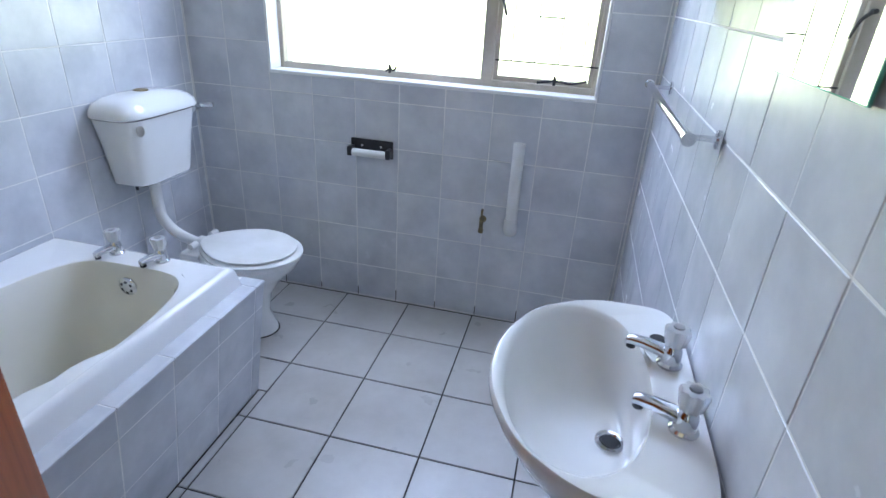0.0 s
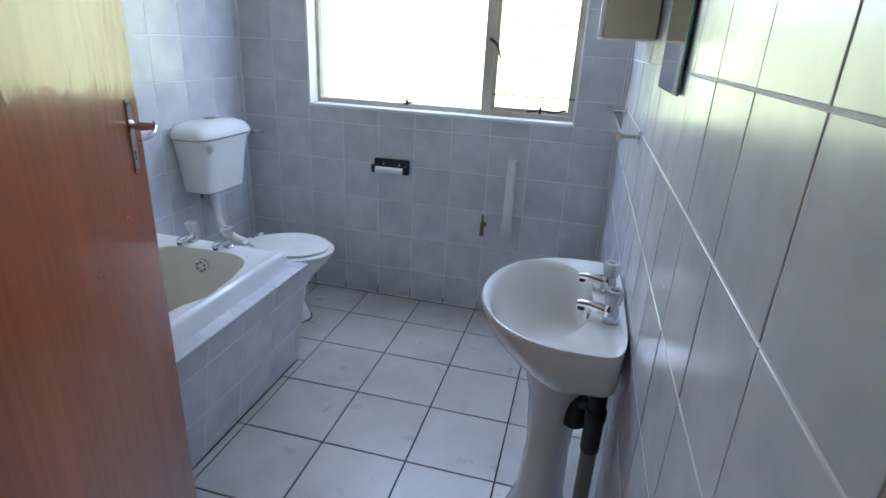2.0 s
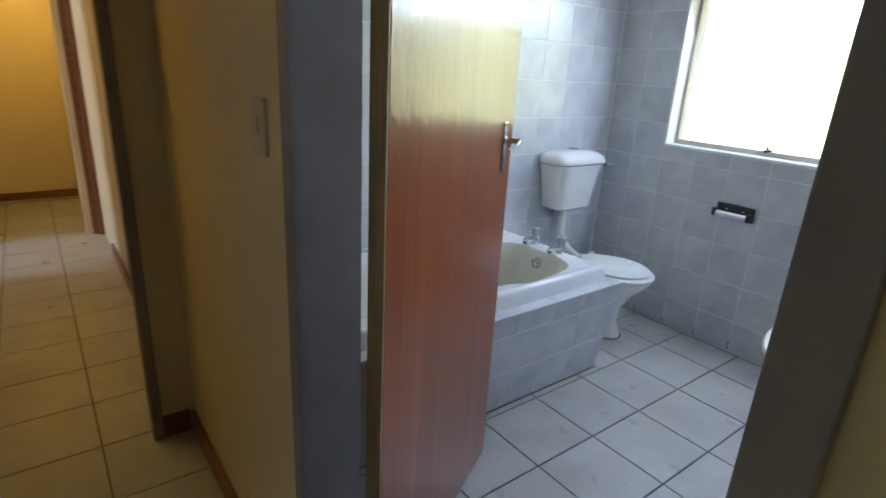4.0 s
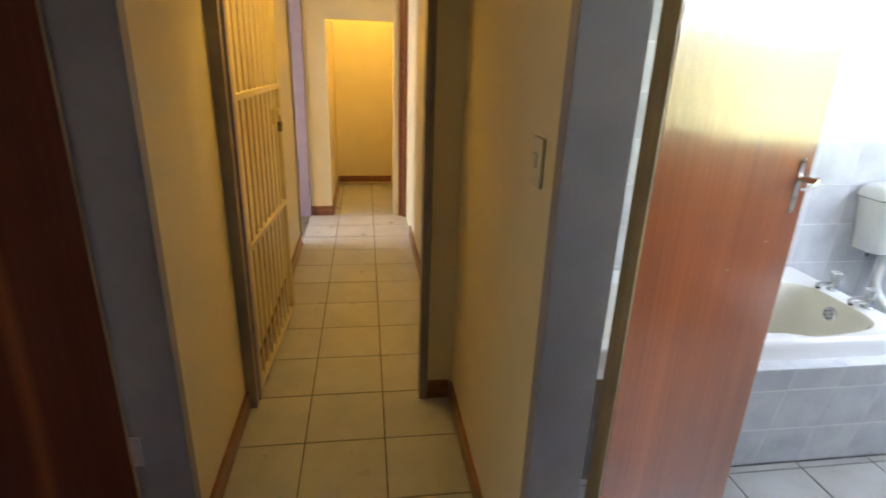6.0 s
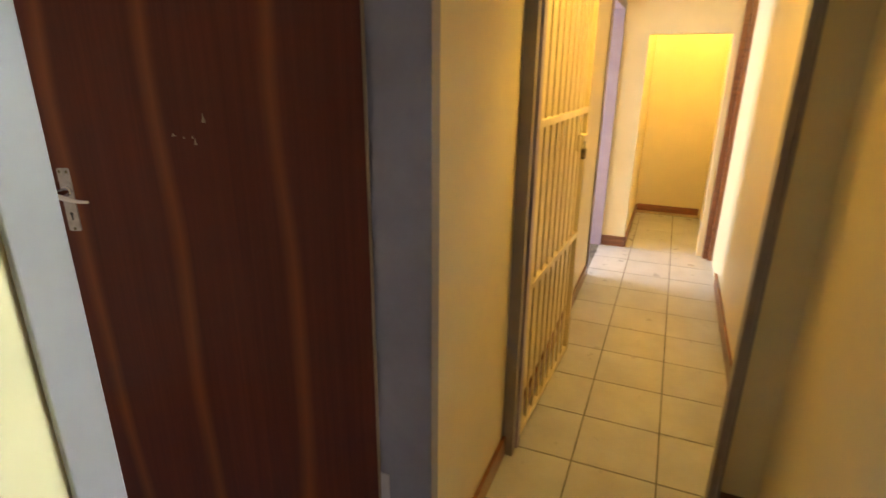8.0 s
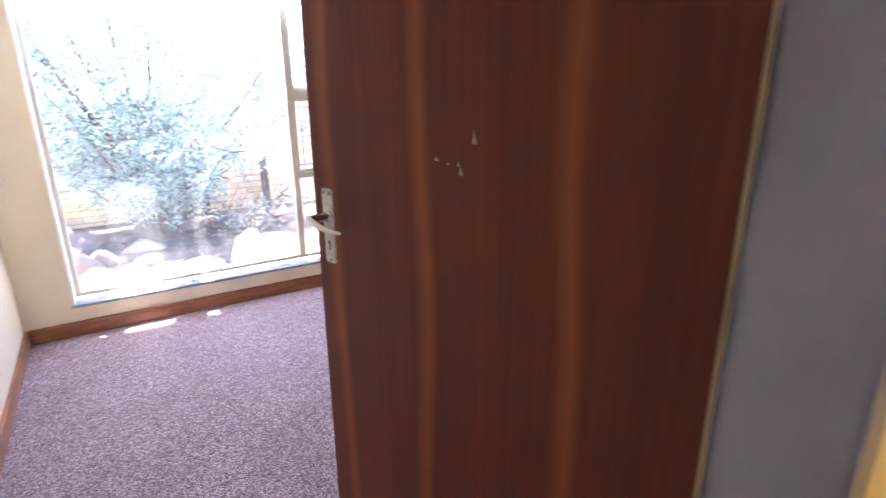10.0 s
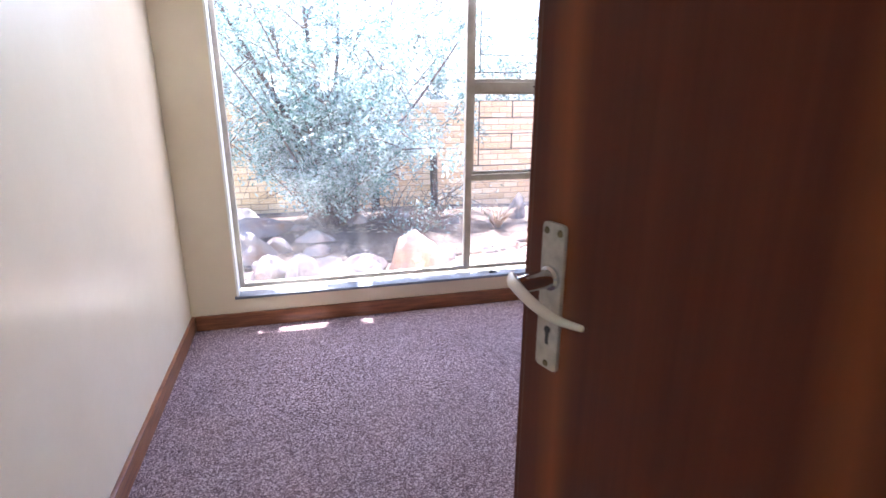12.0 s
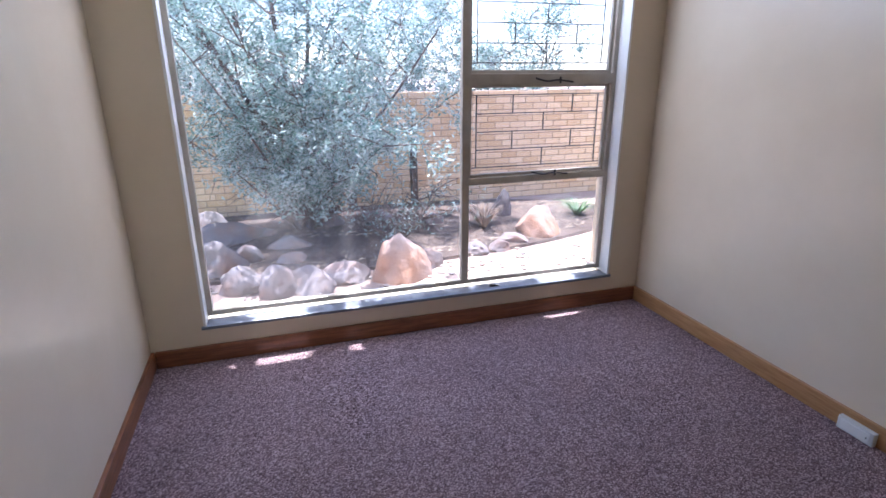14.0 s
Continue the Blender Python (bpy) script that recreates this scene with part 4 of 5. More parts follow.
part("tank", loft([rounded(0.0, 0.14, 0.135, 0.0), rounded(0.0, 0.155, 0.155, 0.01), rounded(0.0, 0.17, 0.182, 0.17), rounded(0.0, 0.185, 0.206, 0.275)], True, True), PORCELAIN, cist, "", True)
part("lid", loft([rounded(0.0, 0.190, 0.212, 0.278), rounded(0.0, 0.196, 0.217, 0.283), rounded(0.0, 0.196, 0.217, 0.292), rounded(0.0, 0.189, 0.209, 0.311), rounded(0.003, 0.173, 0.187, 0.331), rounded(0.012, 0.15, 0.145, 0.346), rounded(0.03, 0.12, 0.08, 0.355), rounded(0.05, 0.10, 0.03, 0.357)], True, True), PORCELAIN, cist, "", True)
part("lid_seam", loft([rounded(0.0, 0.186, 0.207, 0.2745), rounded(0.0, 0.186, 0.207, 0.279)], True, True), BLACK, cist)
part("lid_knob", lathe([(0.028, 0.352), (0.028, 0.360), (0.02, 0.363)], 16, (0.075, 0.0, 0)), BRASS, cist)
part("badge", lathe([(0.021, 0), (0.021, 0.004)], 18, (0.174, -0.15, 0.235), "x"), BRUSHED, cist, "round grey badge")
lev = lathe([(0.016, 0), (0.016, 0.034)], 12, (0.155, 0.185, 0.266), "y")
tube(bent([(0.145, 0.222, 0.266), (0.175, 0.234, 0.268), (0.215, 0.246, 0.272)]), 0.0105, 8, lev)
part("flush_lever", lev, CHROME, cist, "chrome flush lever", True)
part("valve_pin", lathe([(0.006, -0.03), (0.006, 0.0)], 8, (0.06, -0.10, 0.0)), BLACK, cist)
flush = thing("flush_pipe", (BX0 + 0.07, -0.665, 0.36), "white plastic flush pipe bending into the pan", "pipe")
part("pipe", tube(bent([(0, 0, 0.32), (0, 0, 0.2), (0.01, 0, 0.12), (0.06, 0.01, 0.055), (0.14, 0.02, 0.02), (0.20, 0.03, 0.01)]), 0.023, 14), PLASTIC, flush, "", True)
part("collar", lathe([(0.032, 0.285), (0.032, 0.318)], 16), PLASTIC, flush)
part("cone", tube([(0.16, 0.024, 0.016), (0.225, 0.03, 0.006)], 0.034, 14), PLASTIC, flush)

# washbasin
BASIN_Y, BASIN_Z = -1.625, 0.80


def basin_out(s, z, n=64):
    pts = []
    for i in range(n):
        t = 2 * math.pi * i / n
        c, q = math.cos(t), math.sin(t)
        if c >= 0:
            x, y = -0.14 - 0.248 * c, 0.296 * q
        else:
            x, y = -0.14 + 0.136 * abs(c) ** 0.32, 0.296 * math.copysign(abs(q) ** 0.36, q)
        keep = 1.0 - 0.70 * ease((x + 0.34) / 0.30)
        rise = 0.065 * (1 - s) / 0.54 * ease((x + 0.24) / 0.16)
        pts.append((-0.09 + (x + 0.09) * s if x < -0.09 else x, y * (1 - (1 - s) * keep), z + rise))
    return pts


def basin_in(s, z, n=64):
    pts = []
    for i in range(n):
        t = 2 * math.pi * i / n
        c, q = math.cos(t), math.sin(t)
        x = -0.215 - 0.148 * c if c >= 0 else -0.215 - 0.128 * c
        y = 0.250 * math.copysign(abs(q) ** 0.9, q)
        pts.append((-0.122 + (x + 0.122) * s, y * s, z))
    return pts


basin = thing("washbasin", (-0.002, BASIN_Y, 0), "white porcelain pedestal washbasin under the mirror", "washbasin")
part("bowl", loft([basin_out(0.46, 0.60), basin_out(0.60, 0.628), basin_out(0.76, 0.668), basin_out(0.89, 0.715), basin_out(0.965, 0.758), basin_out(1.0, 0.785), basin_out(1.0, 0.796), basin_out(0.985, 0.802),
                   basin_in(1.04, 0.802), basin_in(1.0, 0.797), basin_in(0.97, 0.785), basin_in(0.90, 0.745), basin_in(0.75, 0.69), basin_in(0.50, 0.66), basin_in(0.22, 0.65)], True, True), PORCELAIN, basin, "", True)
ped = []
for z, a, b, cx in ((0.0, 0.105, 0.115, -0.16), (0.03, 0.10, 0.11, -0.16), (0.12, 0.075, 0.085, -0.155), (0.30, 0.065, 0.075, -0.15), (0.48, 0.075, 0.085, -0.15), (0.595, 0.10, 0.12, -0.15), (0.625, 0.11, 0.13, -0.15)):
    ped.append(oval(cx, 0, a, b, z, 32))
part("pedestal", loft(ped, True, True), PORCELAIN, basin, "tapering white porcelain pedestal", True)
waste = part("waste", lathe([(0.030, 0.6505), (0.030, 0.655), (0.022, 0.656), (0.018, 0.652)], 20, (-0.134, -0.008, 0)), CHROME, basin, "chrome waste ring", True)
part("waste_hole", lathe([(0.0175, 0.6525), (0.0175, 0.6555)], 16, (-0.134, -0.008, 0)), BLACK, waste)
part("overflow", lathe([(0.010, 0.0), (0.010, 0.003)], 12, (-0.095, 0, 0.755), "x"), BLACK, basin)
chain = bmesh.new()
for i in range(14):
    lathe([(0.0022, -0.002), (0.0022, 0.002)], 6, (-0.085 + 0.004 * math.sin(i * 0.5), 0.055 + 0.0055 * i, 0.806), bm=chain)
part("plug_chain", chain, BRUSHED, basin)
part("plug", lathe([(0.02, 0.803), (0.018, 0.815)], 14, (-0.06, 0.145, 0)), BLACK, basin, "black rubber plug")
trap = lathe([(0.022, 0.43), (0.033, 0.44), (0.033, 0.52), (0.024, 0.535)], 18, (-0.088, -0.055, 0))
tube(bent([(-0.088, -0.055, 0.53), (-0.095, -0.04, 0.60), (-0.11, -0.02, 0.64)]), 0.018, 10, trap)
tube(bent([(-0.088, -0.055, 0.50), (-0.065, -0.085, 0.53), (-0.042, -0.108, 0.545)]), 0.018, 10, trap)
lathe([(0.024, 0.40), (0.026, 0.405), (0.026, 0.50), (0.029, 0.505), (0.029, 0.535), (0.024, 0.54), (0.024, 0.60)], 18, (-0.038, -0.11, 0), bm=trap)
part("bottle_trap", trap, BLACK, basin, "black plastic bottle trap and coupling", True)
part("waste_pipe", tube([(-0.038, -0.11, 0.41), (-0.038, -0.11, 0.2), (-0.038, -0.11, 0.0)], 0.022, 14), GREY_PIPE, basin, "grey waste pipe", True)
pillar_tap(-0.047, BASIN_Y + 0.078, 0.802, -114, "chrome basin tap with a clear fluted knob", 0.09)
pillar_tap(-0.047, BASIN_Y - 0.108, 0.802, -114, "chrome basin tap with a clear fluted knob", 0.09)

# wall pieces
rail = thing("towel_rail", (0, -0.94, 1.20), "chrome towel rail on the tiled wall", "towel rail")
for y in (0.365, -0.36):
    part("bracket", lathe([(0.020, -0.006), (0.020, -0.012), (0.007, -0.014), (0.006, -0.07)], 16, (0, y, 0), "x"), CHROME, rail, "", True)
rail_bar = part("bar", lathe([(0.012, -0.40), (0.012, 0.40)], 18, (-0.075, 0, 0.004), "y"), CHROME, rail, "", True)
for y in (-0.40, 0.40):
    part("end_cap", lathe([(0.0145, y - 0.008), (0.0145, y + 0.008)], 18, (-0.075, 0, 0.004), "y"), CHROME, rail_bar)

mirror = thing("mirror", (-0.007, -1.68, 1.36), "frameless wall mirror with a green glass edge", "mirror")
part("glass", boxes((-0.0052, -0.0045, -0.158, 0.158, 0.002, 0.60)), MIRROR, mirror)
part("edge", boxes((-0.0045, 0, -0.16, 0.16, 0, 0.602)), MIRROR_EDGE, mirror, "green polished glass edge")

cabinet = thing("wall_cabinet", (-0.006, -1.03, 1.472), "cream painted bathroom wall cabinet", "cabinet")
part("body", boxes((-0.150, 0, -0.17, 0.17, 0, 0.50), bevel=0.002), CABINET, cabinet)
# front made white for the light caught along its edge
part("door", boxes((-0.166, -0.152, -0.17, 0.17, 0.0, 0.50), bevel=0.002), WHITE_PAINT, cabinet, "cabinet door, its bright lit edge put in as white")

holder = thing("paper_holder", (-1.162, BY1 - 0.006, 0.785), "black plastic toilet paper holder with a white roller", "paper holder")
part("back_plate", boxes((-0.10, 0.10, -0.012, 0, -0.04, 0.04), bevel=0.004), BLACK, holder)
for x in (-0.09, 0.09):
    part("arm", boxes((x - 0.011, x + 0.011, -0.06, -0.011, -0.03, 0.012), bevel=0.004), BLACK, holder)
part("roller", lathe([(0.017, -0.078), (0.017, 0.078)], 18, (0, -0.045, -0.014), "x"), PLASTIC, holder, "white roller", True)
for x in (-0.045, 0.045):
    part("screw", lathe([(0.005, -0.012), (0.005, -0.0145)], 8, (x, 0, 0.012), "y"), BRUSHED, holder)

valve = thing("angle_tap", (-0.63, BY1 - 0.006, 0.52), "tarnished brass washing machine tap", "tap")
vb = lathe([(0.016, 0.0), (0.016, -0.008), (0.009, -0.01), (0.009, -0.045)], 14, (0, 0, 0), "y")
lathe([(0.011, -0.05), (0.012, -0.035), (0.009, -0.03), (0.009, 0.012), (0.006, 0.016), (0.006, 0.03)], 14, (0, -0.045, 0), bm=vb)
part("body", vb, BRASS, valve, "", True)
part("lever", boxes((-0.005, 0.005, -0.052, -0.036, 0.03, 0.062), bevel=0.002), BRASS, valve)

stub = thing("drain_pipe", (-0.50, BY1 - 0.045, 0.49), "white plastic washing machine standpipe", "pipe")
sp = lathe([(0.025, 0.03), (0.025, 0.40), (0.021, 0.40), (0.021, 0.34)], 18)
part("pipe", sp, PLASTIC, stub, "", True)
part("elbow", tube(bent([(0, 0, 0.06), (0, 0, 0.015), (0, 0.02, 0.0), (0, 0.04, 0.0)]), 0.030, 14), PLASTIC, stub, "", True)

socket = thing("skirting_socket", (RX0 + 0.018, -5.90, 0.004), "white plastic socket box on the skirting", "socket")
part("box", boxes((0, 0.026, -0.075, 0.075, 0, 0.06), bevel=0.004), PLASTIC, socket)
part("cover", boxes((0.026, 0.03, -0.06, 0.06, 0.008, 0.052), bevel=0.0015), WHITE_PAINT, socket)
part("screw", lathe([(0.003, 0.03), (0.003, 0.0315)], 8, (0, 0.05, 0.03), "x"), BLACK, socket)

# ---------------------------------------------------------------- garden
GZ = -0.35
structure("ground", boxes((-120, 120, -160, -7.64, GZ - 0.2, GZ), (-120, 120, -0.02, 160, GZ - 0.2, GZ), (-120, -6.4, -7.64, -0.02, GZ - 0.2, GZ), (1.05, 120, -7.64, -0.02, GZ - 0.2, GZ)), SAND, "pale sandy ground", "ground")
soil = bmesh.new()
outline = oval(-1.2, -10.75, 3.9, 1.32, GZ - 0.02, 60)
loft([outline, [(x * 0.97 - 0.036, y * 0.98 - 0.215, GZ + 0.03) for x, y, z in outline], [(-1.2 + (x + 1.2) * 0.5, -10.75 + (y + 10.75) * 0.5, GZ + 0.08) for x, y, z in outline]], False, True, soil)
structure("flower_bed", soil, SOIL, "dark soil bed edged with rocks", "soil", True)


def rock(x, y, r, h, material, label, seed, peak=0.0):
    """A half-buried boulder with broad chipped faces."""
    bm = bmesh.new()
    bmesh.ops.create_icosphere(bm, subdivisions=4, radius=1.0)
    off = Vector((seed * 3.7, seed * 1.3, seed * 5.1))
    rnd = random.Random(int(seed * 10))
    cuts = []
    for k in range(8):
        a = rnd.uniform(0, 6.28)
        cuts.append((Vector((math.cos(a), math.sin(a), rnd.uniform(-0.1, 1.3))).normalized(), rnd.uniform(0.62, 0.86)))
    for v in bm.verts:
        p = v.co.copy()
        k = 1 + 0.42 * noise.noise(p * 0.9 + off) + 0.16 * noise.noise(p * 2.1 + off)
        p *= k
        for way, reach in cuts:
            over = p.dot(way) - reach
            if over > 0:
                p -= way * over * 0.9
        p *= 1 + 0.07 * noise.noise(p * 3.5 + off) + 0.035 * noise.noise(p * 8.0 + off) + 0.015 * noise.noise(p * 19.0 + off)
        slim = 1 - peak * max(0.0, p.z + 0.3)
        p.x, p.y = p.x * slim, p.y * slim
        v.co = Vector((p.x * r * 1.25, p.y * r * 1.0, (p.z * 0.85 + 0.25) * h))
    ob = part("rock", bm, material, None, "", True)
    ob.location = (x, y, GZ)
    ob.rotation_euler = (0, 0, rnd.uniform(-0.5, 0.5))
    tagged(ob, label, "rock", "rocks round the bed")


ROCKS = [(-0.07, -10.73, 0.40, 0.34), (-0.08, -9.80, 0.24, 0.43), (-0.33, -9.95, 0.18, 0.29), (-0.30, -9.32, 0.19, 0.30), (-0.58, -9.14, 0.18, 0.33), (-0.87, -9.18, 0.20, 0.27),
         (-1.18, -9.31, 0.23, 0.21), (-0.52, -10.76, 0.14, 0.20), (-0.73, -10.24, 0.23, 0.26), (-0.73, -9.85, 0.16, 0.17), (-2.03, -9.40, 0.13, 0.22), (-2.59, -9.63, 0.16, 0.17),
         (-2.85, -9.65, 0.13, 0.15), (-3.10, -9.82, 0.17, 0.16), (0.21, -11.5, 0.23, 0.29), (-2.44, -10.65, 0.14, 0.27), (-1.26, -10.98, 0.21, 0.31), (-1.84, -11.03, 0.18, 0.25)]
for i, (x, y, r, h) in enumerate(ROCKS):
    rock(x, y, r * 0.88, h * 0.68, ROCK, "weathered pink-grey garden rock edging the bed", i + 1.0)
rock(-1.68, -9.2, 0.26, 0.40, PINK_ROCK, "large pointed pink garden rock", 52.0, 0.3)
rock(-3.50, -10.00, 0.22, 0.29, PINK_ROCK, "broad pink-cream garden rock", 37.0)
rock(-3.39, -10.77, 0.13, 0.36, DARK_ROCK, "dark upright garden rock", 41.0)


def strap_plant(x, y, n, size, label, material, droop=1.0):
    bm = bmesh.new()
    rnd = random.Random(int(x * 100))
    for i in range(n):
        a, l = rnd.uniform(0, 6.28), size * rnd.uniform(0.6, 1.1)
        c, s = math.cos(a), math.sin(a)
        w = 0.012
        prev = None
        for k in range(5):
            f = k / 4
            r, z = l * 0.75 * f * droop, l * (1.25 * f - 0.75 * f * f * droop)
            ww = w * (1 - f * 0.9)
            cur = (bm.verts.new((c * r - s * ww, s * r + c * ww, z)), bm.verts.new((c * r + s * ww, s * r - c * ww, z)))
            if prev:
                bm.faces.new((prev[0], prev[1], cur[1], cur[0]))
            prev = cur
    ob = part("strap_leaf_plant", bm, material)
    ob.location = (x, y, GZ)
    tagged(ob, label, "plant")


strap_plant(-4.34, -10.53, 90, 0.42, "green tuft of strappy leaves by the wall", GRASS)
strap_plant(-2.95, -10.3, 80, 0.5, "dry pale twiggy tuft between the rocks", TWIG, 0.8)


def shrub(x, y, stems, leaves, spread, height, seed, label, leaf_size=0.05, shade_sprays=(), limbs=(), bare=0.0):
    """A shrub of many leaning stems with forked limbs and small loose leaves along the twigs; extra tufts float unseen
    to dapple the sun.
    """
    rnd = random.Random(seed)
    t = thing("shrub", (x, y, GZ), label, "tree")
    wood, tips = bmesh.new(), []
    for i in range(stems):
        a = 2 * math.pi * i / stems + rnd.uniform(-0.3, 0.3)
        lean = rnd.uniform(0.15, 1.0) * spread
        top = Vector((math.cos(a) * lean, math.sin(a) * lean * 0.6, height * rnd.uniform(0.3, 1.0)))
        mid = Vector((top.x * 0.36 + rnd.uniform(-0.16, 0.16), top.y * 0.4, top.z * 0.45))
        line = bent([(rnd.uniform(-0.22, 0.22), rnd.uniform(-0.16, 0.16), -0.02), mid, top], 5)
        tube(line, rnd.uniform(0.008, 0.020), 6, wood, 0.25)
        for k in range(2, len(line)):
            for b in range(3):
                p = line[k]
                way = Vector((rnd.uniform(-1, 1), rnd.uniform(-1, 1), rnd.uniform(-0.35, 0.9)))
                q = p + way * rnd.uniform(0.25, 0.62)
                m = (p + q) / 2 + Vector((0, 0, rnd.uniform(-0.05, 0.1)))
                tube([p, m, q], 0.008, 4, wood, 0.3)
                tips.append((p, q))
                for _ in range(2):
                    s = p.lerp(q, rnd.uniform(0.4, 1.0))
                    e = s + Vector((rnd.uniform(-0.3, 0.3), rnd.uniform(-0.3, 0.3), rnd.uniform(-0.25, 0.3)))
                    tube([s, e], 0.004, 3, wood, 0.4)
                    tips.append((s, e))
    for tx, ty, tz, rad in limbs:
        line = bent([(tx * 0.06, ty * 0.06, -0.03), (tx * 0.22, ty * 0.3, tz * 0.33), (tx * 0.62 + rnd.uniform(-0.08, 0.08), ty * 0.6, tz * 0.68), (tx, ty, tz)], 6)
        tube(line, rad, 8, wood, 0.35)
        for k in range(6, len(line), 2):
            q = line[k] + Vector((rnd.uniform(-0.5, 0.5), rnd.uniform(-0.3, 0.3), rnd.uniform(0.2, 0.7)))
            tube([line[k], (line[k] + q) / 2 + Vector((rnd.uniform(-0.06, 0.06), 0, 0)), q], rad * 0.3, 5, wood, 0.3)
            tips.append((line[k], q))
    part("branches", wood, BARK, t, "grey-brown leaning stems", True)
    tips = [e for e in tips if rnd.random() < 0.74 and e[1].z > bare * rnd.uniform(0.75, 1.5)]
    verts, faces = [], []
    for i in range(leaves):
        p, q = tips[rnd.randrange(len(tips))]
        c = p.lerp(q, rnd.uniform(0.15, 1.1)) + Vector((rnd.gauss(0, 0.05), rnd.gauss(0, 0.05), rnd.gauss(0, 0.05)))
        u = Vector((rnd.gauss(0, 1), rnd.gauss(0, 1), rnd.gauss(0, 0.8))).normalized()
        v = u.cross(Vector((rnd.gauss(0, 1), rnd.gauss(0, 1), rnd.gauss(0, 1)))).normalized()
        l = leaf_size * rnd.uniform(0.6, 1.25)
        n = len(verts)
        verts += [c - u * l * 0.5, c + v * l * 0.17, c + u * l * 0.5, c - v * l * 0.17]
        faces.append((n, n + 1, n + 2, n + 3))
    # leaves added out of view above the eave, only to break up the sunlight
    for sx, half, count in shade_sprays:
        for i in range(count):
            c = Vector((sx - x + rnd.uniform(-half, half), -8.17 - y + rnd.gauss(0, 0.07), 3.0 - GZ + rnd.gauss(0, 0.05)))
            u = Vector((rnd.gauss(0, 1), rnd.gauss(0, 1), rnd.gauss(0, 0.3))).normalized()
            v = u.cross(Vector((0, 0, 1))).normalized()
            n = len(verts)
            verts += [c - u * 0.035, c + v * 0.016, c + u * 0.035, c - v * 0.016]
            faces.append((n, n + 1, n + 2, n + 3))
    me = bpy.data.meshes.new("leaves")
    me.from_pydata([tuple(v) for v in verts], [], faces)
    me.materials.append(LEAF)
    crown = new("leaves", me)
    crown.parent = t
    tagged(crown, "small grey-green leaves", kind="stuff")


shrub(-1.0, -10.9, 24, 78000, 2.6, 3.6, 5, "tall bushy grey-green shrub with many leaning stems", 0.062,
      ((-0.28, 0.30, 500), (-0.97, 0.10, 190), (-1.72, 0.56, 950), (-2.64, 0.09, 150)),
      ((1.25, 0.1, 2.9, 0.05), (0.85, -0.2, 3.3, 0.045), (0.3, 0.15, 3.6, 0.04), (-0.15, -0.1, 3.5, 0.035), (-1.5, 0.2, 2.2, 0.028)), 0.42)
shrub(-1.9, -10.3, 2, 800, 0.6, 0.8, 9, "small sparse grey-green shrub among the rocks", 0.05)
shrub(-4.6, -13.2, 12, 20000, 1.8, 3.6, 12, "grey-green shrub behind the brick wall", 0.07)
shrub(-2.9, -13.4, 12, 14000, 1.6, 3.4, 15, "grey-green shrub behind the brick wall", 0.07)
shrub(0.6, -13.3, 12, 14000, 1.6, 3.2, 17, "grey-green shrub behind the brick wall", 0.07)

shrub(-1.4, -13.8, 12, 16000, 1.8, 3.3, 21, "grey-green shrub behind the brick wall", 0.07)


def stake(x, y, top, w, label):
    t = part("timber_post", boxes((-w / 2, w / 2, -w / 2, w / 2, -0.05, top - GZ), bevel=0.008), TIMBER)
    t.location = (x, y, GZ)
    t.rotation_euler = (0, 0.02, 0.1)
    tagged(t, label, "post")


stake(-2.49, -11.72, 0.62, 0.085, "dark weathered timber post beside the brick wall")
stake(-1.63, -11.72, 0.20, 0.10, "short dark timber post beside the brick wall")

# dry leaves on the soil and pebbles on the sand
scatter = random.Random(77)
verts, faces = [], []
for i in range(2600):
    a, q = scatter.uniform(0, 6.28), math.sqrt(scatter.random())
    x, y = -1.2 + 3.6 * q * math.cos(a), -10.75 + 1.2 * q * math.sin(a)
    z, l, turn = GZ + 0.035 + 0.05 * (1 - q) + scatter.uniform(0.0, 0.012), scatter.uniform(0.018, 0.045), scatter.uniform(0, 6.28)
    c, d = math.cos(turn) * l, math.sin(turn) * l
    n = len(verts)
    verts += [(x - c, y - d, z), (x - d * 0.35, y + c * 0.35, z + 0.008), (x + c, y + d, z + scatter.uniform(0, 0.012)), (x + d * 0.35, y - c * 0.35, z + 0.004)]
    faces.append((n, n + 1, n + 2, n + 3))
me = bpy.data.meshes.new("leaf_litter")
me.from_pydata(verts, [], faces)
me.materials.append(LITTER)
tagged(new("leaf_litter", me), "pale dry leaves scattered over dark soil", "leaf litter", "", "stuff")
pebbles = bmesh.new()
for i in range(420):
    r = scatter.uniform(0.008, 0.032)
    g = bmesh.ops.create_icosphere(pebbles, subdivisions=1, radius=r)
    bmesh.ops.scale(pebbles, vec=(1.2, 0.9, 0.6), verts=g["verts"])
    bmesh.ops.translate(pebbles, vec=(scatter.uniform(-4.6, 0.6), scatter.uniform(-9.75, -8.5), GZ + r * 0.25), verts=g["verts"])
tagged(part("pebbles", pebbles, PEBBLE, None, "", True), "small pale pebbles strewn over the sandy ground", "pebbles", "", "stuff")

# self-lit board standing in for the distant garden's brightness
structure("backdrop", boxes((-16, 14, 9.0, 9.1, GZ, 4.2)), GARDEN_GLOW, "glowing board in place of a sunlit garden far beyond the bathroom window", "backdrop")

# ---------------------------------------------------------------- light through the openings
window_light((BW[0] + BW[1]) / 2, -0.075, 1.91, 1.36, 0.38, (-0.25, -2.3, 0.3), BATH_WATTS, (0.72, 0.84, 1.0))
window_light((SW[0] + SW[1]) / 2, -7.545, 2.01, 2.3, 0.24, ((SW[0] + SW[1]) / 2, -5.9, 0.0), BED_WATTS, (0.80, 0.89, 1.0))
